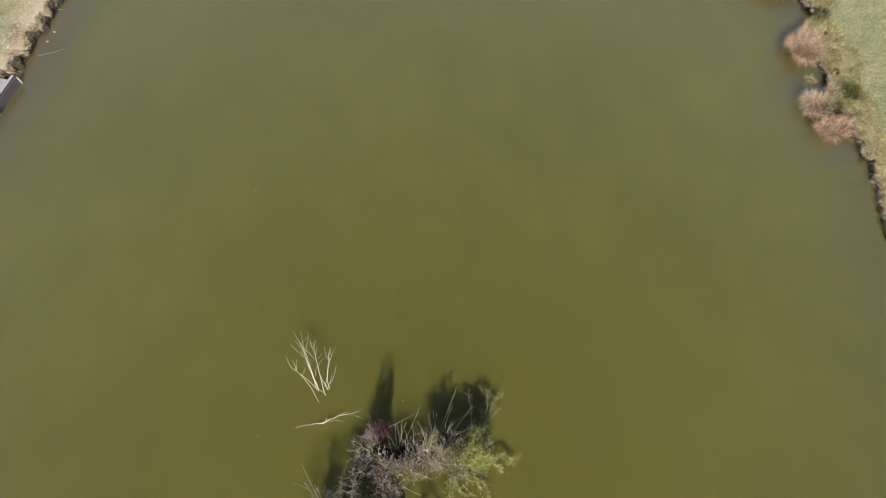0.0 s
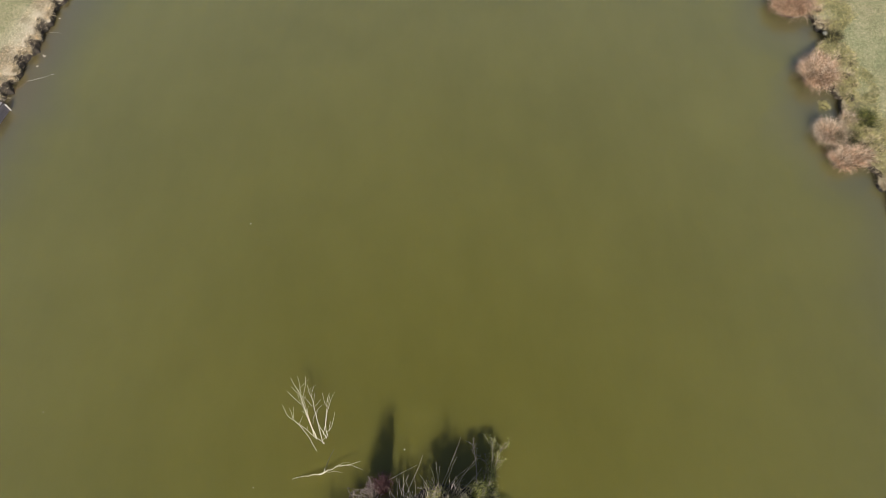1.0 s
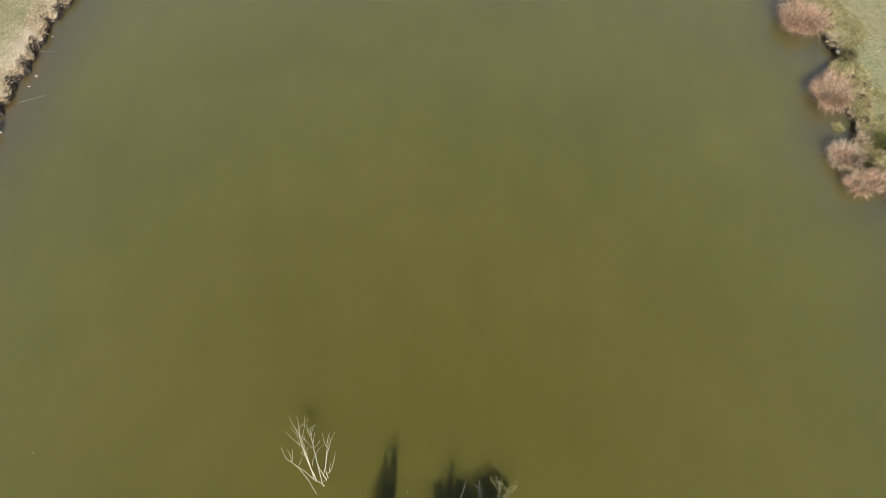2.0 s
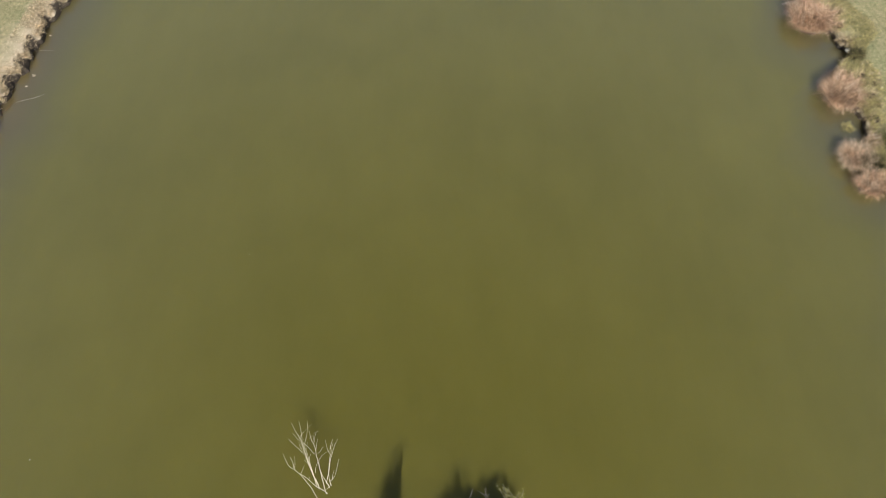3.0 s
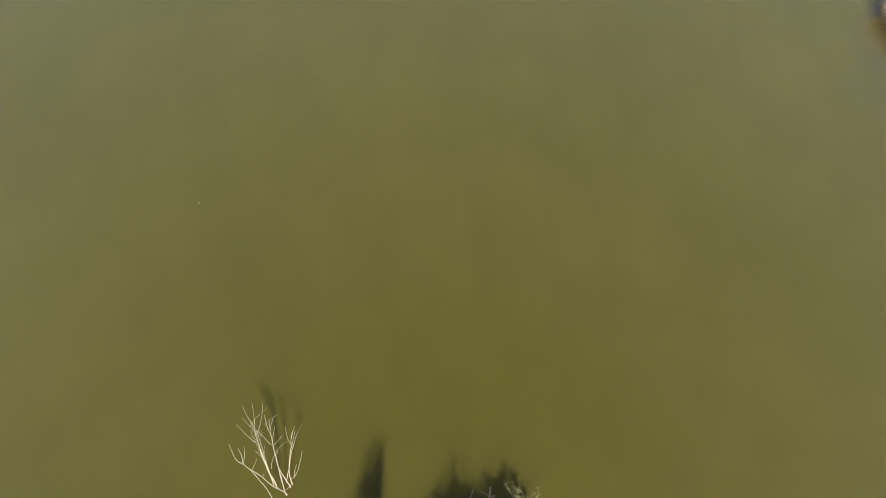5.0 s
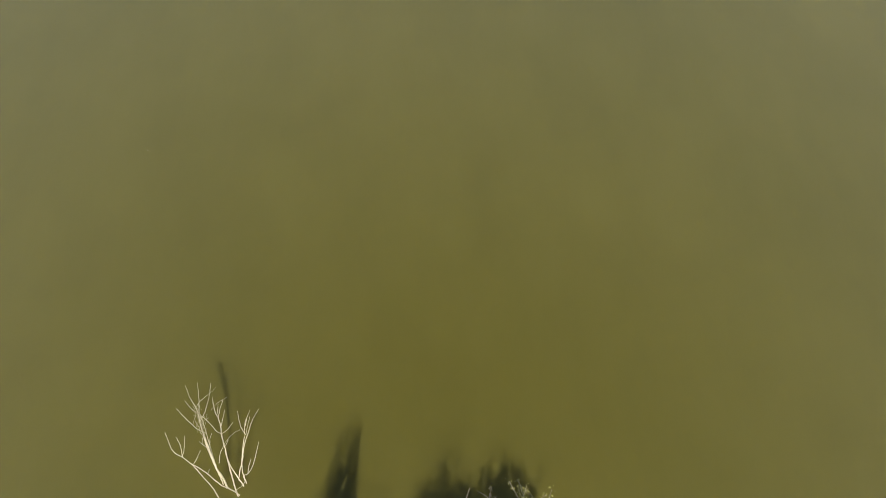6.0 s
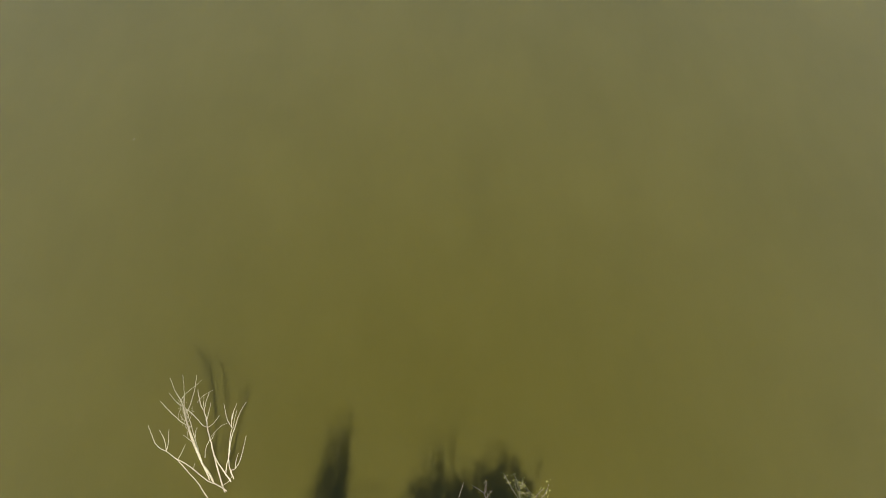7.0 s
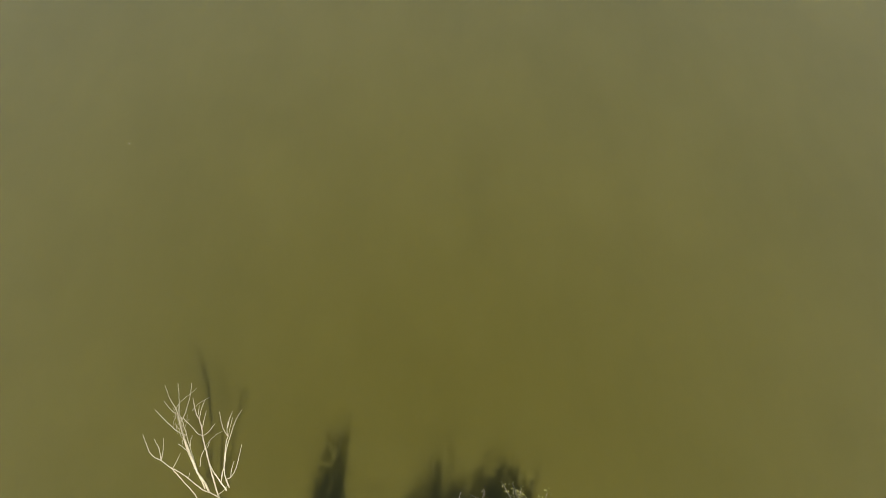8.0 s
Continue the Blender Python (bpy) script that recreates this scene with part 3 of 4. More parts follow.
def build_fallen_branch():
    log = thing("fallen_branch", 0.0, -1.06, 0.05, "bleached crooked branch lying on the water", "branch")

    def piece(name, pts, thick, thin, under):
        base = np.array(log.location)
        line = [np.array(pts[0], float) - base]
        for a, b in zip(pts[:-1], pts[1:]):
            line += list(bent(a, b, 0.0, rng.uniform(-0.08, 0.08), 5, 0.07)[1:] - base)
        build = Build()
        build.tube(line, thick * 0.5, thin * 0.52, 6)
        return part(name, build, BLEACHED, under, smooth=True)

    stem = piece("stem", [(-1.01, -1.24, 0.0), (-0.44, -1.14, 0.05), (0.0, -1.06, 0.08), (0.25, -0.93, 0.12)], 0.012, 0.034, log)
    piece("knot", [(-0.06, -1.10, 0.05), (0.10, -1.00, 0.10), (0.12, -0.90, 0.12)], 0.05, 0.02, stem)
    piece("limb", [(0.20, -0.95, 0.11), (0.60, -0.82, 0.2), (1.05, -0.78, 0.3), (1.38, -0.68, 0.34)], 0.024, 0.008, log)
    piece("limb", [(0.60, -0.82, 0.2), (1.0, -0.83, 0.28), (1.46, -0.95, 0.34)], 0.016, 0.007, log)
    piece("twig", [(0.10, -1.0, 0.1), (0.45, -0.98, 0.15), (0.75, -1.02, 0.14)], 0.012, 0.005, log)
    sunk = Build()
    sunk.tube(flowing([np.array(q) - np.array(log.location) for q in ((0.10, -0.98, 0.02), (0.20, -0.62, -0.005), (0.34, -0.30, -0.01), (0.46, -0.02, -0.03))]), 0.024, 0.014, 6)
    part("sunken_limb", sunk, SODDEN, log, "dark sodden limb awash at the surface", True)
    piece("twig", [(0.45, -0.87, 0.17), (0.75, -0.72, 0.22), (0.98, -0.70, 0.25)], 0.010, 0.005, log)


build_dead_tree()
build_fallen_branch()


# ---- shrubs and stems on the island ----
def shrub(name, x, y, label, twig_mat, leaf_mat=None, stems=14, height=1.0, spread=0.7, lean=(0, 0), leaves=0, leaf=0.05, thick=0.012, forks=5, group="island scrub", stem_mat=None, side=1.0):
    """A twiggy shrub: crooked stems from one stool, each forking into side twigs, with leaves along the outer ends."""
    z = island_height(x, y)
    z = max(z, -0.1) - 0.03
    bush = thing(name, x, y, z, label, "shrub", group)
    twigs, tips = Build(), []
    for k in range(stems):
        stem_build = Build()
        a = rng.uniform(0, 2 * math.pi)
        reach_out = spread * math.sqrt(rng.uniform(0.05, 1.0))
        top = np.array([math.cos(a) * reach_out + lean[0], math.sin(a) * reach_out + lean[1], height * rng.uniform(0.55, 1.0) * (1 - 0.45 * (reach_out / spread) ** 2)])
        root = np.array([math.cos(a), math.sin(a), 0]) * rng.uniform(0, 0.12) * spread
        line = bent(root, top, 0.08, rng.uniform(-0.12, 0.12), 7, 0.05)
        stem_build.tube(line, thick, thick * 0.3, 4)
        part("stem", stem_build, (stem_mat or twig_mat) if k % 2 else twig_mat, bush)
        for f in range(forks):
            s = rng.uniform(0.3, 0.97)
            p = line[int(s * 6)] + (line[min(int(s * 6) + 1, 6)] - line[int(s * 6)]) * ((s * 6) % 1)
            d = (top - root) / np.linalg.norm(top - root) * 0.6 + rng.normal(0, 0.55, 3)
            q = p + d * height * side * rng.uniform(0.16, 0.34)
            q[2] = max(q[2], 0.02)
            sub = bent(p, q, 0.0, rng.uniform(-0.1, 0.1), 4, 0.04)
            twigs.tube(sub, thick * 0.5, thick * 0.22, 3)
            tips += [sub[1], sub[2], sub[3]]
            for g in range(2):
                e = sub[2] + d * height * side * rng.uniform(0.05, 0.16) + rng.normal(0, 0.06, 3) * height * side
                twigs.tube(np.array([sub[2], (sub[2] + e) / 2 + rng.normal(0, 0.01, 3), e]), thick * 0.3, thick * 0.18, 3)
                tips += [e]
    tagged(part("brushwood", twigs, twig_mat, bush), kind="stuff")
    if leaves:
        tips = np.array(tips)
        crown = Build()
        leaf_cloud(crown, tips[rng.integers(0, len(tips), leaves)] + rng.normal(0, leaf * 1.1, (leaves, 3)), leaf)
        tagged(part("foliage", crown, leaf_mat, bush), kind="stuff")
    return bush


def long_stem(a, b, thick=0.0065, mat=None, label="long pale dead stem growing from the island scrub", sag=0.05):
    build = Build()
    a, b = np.array(a), np.array(b)
    build.tube(bent(a, b, sag, rng.uniform(-0.04, 0.04), 7, 0.01) - a, thick, thick * 0.4, 4)
    ob = part("dry_stem", build, mat or PALE_TWIG, None, label)
    ob.location = a
    return tagged(ob, category="stem", group="dry stems")


def leafy_shoot(name, label, twig_mat, leaf_mat, *pts, side=0.28, leaves=260, leaf=0.045, thick=0.012, group="island shoots"):
    """One arching shoot with short side twigs and leaves along it."""
    base = np.array(pts[0], float)
    plant = thing(name, *base, label, "shoot", group)
    line = flowing([np.array(q) - base for q in pts], 6)
    main = Build()
    main.tube(line, thick, thick * 0.35, 5)
    part("stem", main, twig_mat, plant)
    twigs, tips = Build(), []
    for k in range(int(len(line) * 1.6)):
        i = int(rng.integers(1, len(line)))
        ahead = line[i] - line[i - 1]
        d = ahead / (np.linalg.norm(ahead) + 1e-9) * 0.5 + rng.normal(0, 0.6, 3) * (1, 1, 0.6)
        q = line[i] + d * side * rng.uniform(0.4, 1.1)
        q[2] = max(q[2], 0.03 - base[2])
        sub = bent(line[i], q, 0.0, rng.uniform(-0.12, 0.12), 5, 0.03)
        twigs.tube(sub, thick * 0.45, thick * 0.2, 3)
        tips += list(sub[1:])
    tagged(part("side_twigs", twigs, twig_mat, plant), kind="stuff")
    tips = np.array(tips)
    crown = Build()
    leaf_cloud(crown, tips[rng.integers(0, len(tips), leaves)] + rng.normal(0, leaf * 0.7, (leaves, 3)), leaf)
    tagged(part("foliage", crown, leaf_mat, plant), kind="stuff")
    return plant


def whips(name, label, mat, x, y, wide, deep, count, low, tall, group="upright stems", thick=0.011, lean=0.10, twiggy=0.5, fade=0.9):
    """A stand of slender upright stems, each with a few steep side shoots."""
    z = max(island_height(x, y), -0.1) - 0.05
    stand = thing(name, x, y, z, label, "shrub", group)
    build, tips = Build(), []
    for k in range(count):
        a, r = rng.uniform(0, 2 * math.pi), math.sqrt(rng.uniform(0, 1))
        foot = np.array([math.cos(a) * r * wide, math.sin(a) * r * deep, 0.0])
        top = foot + np.array([rng.normal(0, lean), rng.normal(0, lean), low + (tall - low) * rng.uniform(0, 1) ** fade])
        line = bent(foot, top, 0.0, rng.uniform(-0.04, 0.04), 6, 0.012)
        build.tube(line, thick, thick * 0.4, 4)
        for i in (2, 3, 4):
            if rng.random() < twiggy:
                q = line[i] + np.array([rng.normal(0, 0.07), rng.normal(0, 0.07), rng.uniform(0.15, 0.4)])
                build.tube(np.array([line[i], (line[i] + q) / 2 + rng.normal(0, 0.01, 3), q]), thick * 0.5, thick * 0.25, 3)
                tips.append(q)
    tagged(part("stems", build, mat, stand), kind="stuff")
    return stand, np.array(tips)


whips("red_stemmed_shrub", "reddish upright leafless stems at the island's tip", RED_TWIG, 2.24, -1.52, 0.20, 0.18, 115, 0.8, 2.60, thick=0.013, fade=1.2)
whips("red_stemmed_shrub", "dull brown upright stems at the island's tip", GREY_TWIG, 1.90, -1.66, 0.16, 0.20, 70, 0.7, 2.1, thick=0.013, fade=1.2)
whips("upright_brush", "grey upright stems in the scrub", GREY_TWIG, 2.80, -2.62, 0.50, 0.18, 110, 0.6, 1.5)
whips("upright_brush", "grey upright stems in the scrub", GREEN_TWIG, 4.82, -2.25, 0.52, 0.22, 230, 1.0, 2.0, thick=0.014)
whips("upright_brush", "grey upright stems in the scrub", GREY_TWIG, 4.30, -2.15, 0.14, 0.12, 44, 1.0, 2.2, thick=0.013)
whips("upright_brush", "grey upright stems in the scrub", GREEN_TWIG, 5.73, -2.0, 0.21, 0.16, 130, 1.0, 2.1, thick=0.013)
# out of view; added to cast the dim shadow along the island's west side
whips("upright_brush", "unseen tall thin stems at the island's side, added for their shadow", GREY_TWIG, 0.60, -4.75, 0.70, 0.20, 62, 1.5, 2.9, thick=0.014, lean=0.35)
# out of view; added to darken the water south of the middle scrub
whips("upright_brush", "unseen upright stems on an added hummock, there for their shadow", GREY_TWIG, 3.75, -5.05, 0.55, 0.18, 46, 0.7, 1.8, thick=0.014, lean=0.32)
shrub("red_stemmed_shrub", 2.20, -1.42, "reddish leafless shrub at the island's tip", RED_TWIG, RED_LEAF, 12, 1.5, 0.24, (0.02, 0.10), 420, 0.036, 0.011, 6, side=0.5)
shrub("red_stemmed_shrub", 1.82, -1.62, "dull red-brown twiggy shrub at the island's tip", GREY_TWIG, RED_LEAF, 10, 1.1, 0.26, (-0.06, 0.06), 380, 0.036, 0.012, 5, side=0.5)
shrub("leafy_shrub", 5.45, -2.36, "dense bright shrub with yellow-green leaves over the water", GREY_TWIG, BRIGHT_LEAF, 26, 2.0, 0.42, (0.02, 0.06), 12000, 0.048, 0.012, 7, side=0.6)
shrub("leafy_shrub", 5.66, -1.95, "leafy green shrub leaning out over dark water", GREY_TWIG, LEAF, 14, 1.95, 0.28, (0.0, 0.10), 2600, 0.048, 0.012, 7, side=0.6, stem_mat=PALE_TWIG)
shrub("leafy_shrub", 4.95, -2.55, "drab olive shrub of thin twigs", PALE_TWIG, DRAB_LEAF, 20, 1.3, 0.46, (0.0, -0.05), 1700, 0.046, 0.0126, 8, side=0.6, stem_mat=PALE_TWIG)
shrub("leafy_shrub", 4.95, -2.95, "low sprawling olive shrub at the water", PALE_TWIG, LEAF, 14, 0.5, 0.5, (0.0, -0.05), 420, 0.046, 0.0115, 7, side=0.8, stem_mat=PALE_TWIG)
shrub("leafy_shrub", 4.05, -1.88, "small yellow-green leafy shrub among dry stems", GREY_TWIG, LEAF, 14, 1.6, 0.26, (0, 0.1), 1100, 0.045, 0.0126, 7, side=0.5, stem_mat=PALE_TWIG)
shrub("withered_shrub", 4.15, -2.5, "tan withered scrub beside the leafy shrub", PALE_TWIG, WITHERED, 13, 1.5, 0.48, (-0.05, -0.05), 900, 0.042, 0.013, 6, side=0.55, stem_mat=GREY_TWIG)
shrub("withered_shrub", 3.70, -2.25, "pinkish grey dry scrub at the water", GREY_TWIG, BROWN_LEAF, 18, 1.55, 0.46, (0, 0), 1100, 0.046, 0.015, 5, side=0.6, stem_mat=PALE_TWIG)
shrub("withered_shrub", 4.55, -2.1, "tangled grey scrub over dark water", GREY_TWIG, DRAB_LEAF, 17, 1.6, 0.40, (0, 0), 1300, 0.046, 0.014, 6, side=0.55, stem_mat=PALE_TWIG)
shrub("withered_shrub", 3.2, -2.75, "sparse dry scrub over dark water", GREY_TWIG, DRAB_LEAF, 13, 1.1, 0.34, (0, 0.05), 450, 0.045, 0.0126, 5, stem_mat=PALE_TWIG)
LEFT_SCRUB = ((1.50, -1.90, 0.9, 0.36, -0.05, 7, GREY_TWIG, BROWN_LEAF, 200, "grey brown leafless shrub on the island"),
              (1.65, -2.65, 1.3, 0.46, -0.08, 9, GREY_TWIG, BROWN_LEAF, 320, "tangled grey bramble with withered leaves"),
              (2.25, -2.85, 1.4, 0.40, 0.0, 8, GREY_TWIG, BROWN_LEAF, 260, "tangled brown bramble on the island's hummock"),
              (2.85, -2.80, 1.1, 0.30, 0.0, 8, GREEN_TWIG, LEAF, 620, "green-leaved bramble at the island's edge"),
              (2.10, -2.60, 1.0, 0.26, 0.05, 6, PALE_TWIG, LEAF, 330, "bramble with a few green leaves"),
              (1.70, -3.40, 1.5, 0.52, -0.08, 9, GREY_TWIG, BROWN_LEAF, 330, "dense grey bramble with withered leaves"),
              (2.55, -3.45, 1.3, 0.48, 0.0, 8, GREY_TWIG, DRAB_LEAF, 380, "dense bramble with drab leaves on peaty ground"),
              (1.95, -3.15, 1.2, 0.32, 0.0, 5, GREEN_TWIG, LEAF, 300, "bramble with scattered green leaves"),
              (1.85, -4.30, 1.5, 0.75, 0.0, 14, GREY_TWIG, BROWN_LEAF, 600, "dense bramble covering the island"),
              (2.65, -4.30, 1.2, 0.65, 0.0, 13, GREY_TWIG, BROWN_LEAF, 520, "dense bramble covering the island"),
              (2.35, -5.40, 1.2, 0.80, 0.0, 16, GREY_TWIG, BROWN_LEAF, 600, "dense bramble covering the island"))
for x, y, tall, wide, out, stems, twig_mat, leaf_mat, leaves, label in LEFT_SCRUB:
    shrub("withered_shrub", x, y, label, twig_mat, leaf_mat, stems, tall, wide, (out, 0.0), leaves, 0.06, 0.016, 4, stem_mat=PALE_TWIG, side=0.7)
# added clumps: the scrub's shaded gaps put in as dark leaves
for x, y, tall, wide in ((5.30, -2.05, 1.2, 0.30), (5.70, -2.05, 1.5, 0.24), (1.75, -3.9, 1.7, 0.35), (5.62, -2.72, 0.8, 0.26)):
    shrub("shade_clump", x, y, "dark leaf clump added as shade deep in the island's scrub", GREY_TWIG, SHADE_LEAF, 12, tall, wide, (0, 0), 3200, 0.062, 0.010, 6, side=0.40)
for x, y, tall, wide in ((2.25, -2.95, 1.1, 0.36), (1.72, -2.80, 1.0, 0.34), (2.60, -3.40, 1.0, 0.34), (1.90, -3.55, 1.0, 0.36)):
    shrub("dark_bramble", x, y, "dark purplish bramble clump with withered leaves", GREY_TWIG, BROWN_LEAF, 12, tall, wide, (0, 0), 900, 0.060, 0.012, 5, side=0.5)
for x, y, tall, wide, lean in ((1.75, -2.45, 1.5, 0.55, (-0.25, 0.2)), (1.75, -3.2, 1.8, 0.6, (-0.3, 0.15)), (2.4, -2.6, 1.6, 0.5, (0.0, 0.25)), (2.6, -3.2, 1.7, 0.6, (0.1, 0.2)), (1.8, -2.0, 1.2, 0.4, (-0.2, 0.1)),
                                (3.75, -2.1, 1.6, 0.5, (-0.05, 0.2)), (4.5, -2.1, 1.6, 0.5, (0.25, 0.35)), (3.0, -2.5, 1.3, 0.35, (0.1, 0.2))):
    shrub("bare_bramble", x, y, "bare pale bramble canes over darker scrub", PALE_TWIG, None, 9, tall, wide, lean, 0, 0.05, 0.011, 4, side=0.6)
shrub("pale_dead_shrub", 0.20, -3.75, "pale leafless brush standing in the water", PALE_TWIG, None, 26, 0.75, 0.85, (0.0, 0.12), 0, 0.05, 0.008, 6)

# out of view as well; its crown is added to blotch that shadow
shrub("withered_shrub", 0.55, -4.9, "unseen tall leafy grey shrub at the island's side, added for its shadow", GREY_TWIG, BROWN_LEAF, 16, 3.0, 0.62, (-0.05, 0), 1500, 0.06, 0.016, 7, side=0.6)

# shoots that reach out over the water
SHOOT = "thin leafy shoot reaching over the water"
leafy_shoot("leafy_shoot", "crooked leafy branch reaching far over dark water", GREY_TWIG, LEAF, (5.70, -1.90, 0.3), (5.86, -1.38, 0.45), (6.02, -0.95, 0.45), (6.15, -0.60, 0.35), (6.33, -0.27, 0.25), leaves=900, side=0.34, thick=0.016)
leafy_shoot("leafy_shoot", "crooked leafy branch reaching far over dark water", PALE_TWIG, LEAF, (5.82, -1.5, 0.5), (5.93, -0.86, 0.45), (5.99, -0.42, 0.4), (5.99, -0.02, 0.3), leaves=420, side=0.26)
leafy_shoot("leafy_shoot", SHOOT, GREY_TWIG, DRAB_LEAF, (5.35, -1.7, 0.4), (5.40, -1.08, 0.5), (5.37, -0.58, 0.45), (5.30, -0.15, 0.4), leaves=170, side=0.24)
leafy_shoot("leafy_shoot", SHOOT, GREY_TWIG, DRAB_LEAF, (5.55, -1.5, 0.5), (5.76, -0.96, 0.45), (5.74, -0.50, 0.4), leaves=170, side=0.26)
leafy_shoot("leafy_shoot", SHOOT, GREEN_TWIG, BRIGHT_LEAF, (5.75, -2.35, 0.5), (6.15, -2.30, 0.4), (6.50, -2.25, 0.3), (6.84, -2.32, 0.15), leaves=330, side=0.28)
leafy_shoot("leafy_shoot", SHOOT, GREEN_TWIG, BRIGHT_LEAF, (5.80, -2.50, 0.4), (6.15, -2.55, 0.4), (6.40, -2.65, 0.2), leaves=170, side=0.24)
leafy_shoot("leafy_shoot", SHOOT, GREEN_TWIG, BRIGHT_LEAF, (6.3, -2.3, 0.5), (6.6, -2.42, 0.4), (6.85, -2.60, 0.3), leaves=40, side=0.16)
leafy_shoot("leafy_shoot", "trailing green shoot hanging low over the water", GREEN_TWIG, BRIGHT_LEAF, (5.45, -2.85, 0.3), (5.58, -3.10, 0.2), (5.70, -3.35, 0.1), leaves=100, side=0.22)
leafy_shoot("leafy_shoot", "trailing green shoot hanging low over the water", GREEN_TWIG, BRIGHT_LEAF, (4.75, -2.95, 0.3), (4.88, -3.25, 0.2), (5.10, -3.48, 0.1), (5.45, -3.50, 0.1), leaves=130, side=0.22)
leafy_shoot("leafy_shoot", "trailing green shoot hanging low over the water", GREEN_TWIG, BRIGHT_LEAF, (4.60, -2.95, 0.3), (4.62, -3.30, 0.2), (4.55, -3.60, 0.1), leaves=90, side=0.22)
leafy_shoot("leafy_shoot", "trailing green shoot hanging low over the water", GREEN_TWIG, BRIGHT_LEAF, (5.65, -3.05, 0.2), (5.85, -3.20, 0.1), (5.95, -3.50, 0.1), leaves=90, side=0.2)

FRONT_STEMS = (((4.15, -1.6, 0.2), (4.86, 0.0, 1.1)), ((4.3, -1.5, 0.2), (4.72, -0.65, 1.2)), ((4.6, -1.6, 0.2), (5.42, -0.62, 0.9)), ((4.4, -1.7, 0.2), (5.38, -0.80, 0.7)), ((4.35, -1.6, 0.3), (5.10, -0.95, 0.9)),
             ((2.25, -1.35, 0.3), (3.35, -0.82, 0.4)), ((2.9, -1.9, 0.2), (3.55, -0.52, 0.6)), ((2.75, -2.0, 0.3), (2.72, -1.3, 1.2)), ((2.8, -2.0, 0.3), (3.1, -1.2, 1.0)), ((2.95, -1.9, 0.3), (2.95, -1.15, 1.0)))
BACK_STEMS = (((3.3, -2.0, 0.2), (3.0, -1.35, 0.9)), ((3.9, -1.8, 0.2), (3.45, -1.15, 0.9)), ((4.0, -1.7, 0.2), (3.85, -0.95, 1.0)), ((4.1, -1.7, 0.2), (4.15, -0.9, 1.1)),
             ((4.05, -1.7, 0.2), (4.02, -0.8, 1.0)), ((2.9, -2.6, 0.3), (3.35, -1.75, 0.9)), ((2.7, -2.8, 0.3), (3.1, -2.2, 0.9)), ((4.9, -1.6, 0.1), (5.6, -0.9, 0.5)),
             ((0.1, -3.6, 0.2), (-0.55, -2.50, 0.4)), ((2.6, -2.2, 0.3), (2.45, -1.55, 0.9)), ((3.35, -2.75, 0.05), (3.95, -3.0, 0.1)), ((2.95, -3.2, 0.1), (3.6, -3.5, 0.1)))
for a, b in FRONT_STEMS + BACK_STEMS:
    long_stem(a, b)
for k in range(34):
    x, y = rng.uniform(2.7, 4.9), rng.uniform(-2.4, -1.7)
    tall = rng.uniform(0.9, 1.9)
    long_stem((x, y, 0.0), (x + rng.normal(0, 0.22), y + rng.uniform(0.0, 0.5), tall), 0.007, GREY_TWIG if k % 3 == 0 else PALE_TWIG)
# two tall canes that stand clear of the scrub
for x, tall in ((4.62, 2.55), (4.12, 2.15)):
    for k in range(3):
        long_stem((x + rng.normal(0, 0.03), -1.75, 0.1), (x + rng.normal(0, 0.04), -1.55 + rng.normal(0, 0.05), tall * (1 - 0.12 * k)), 0.012, GREY_TWIG, "tall grey cane standing clear of the scrub")


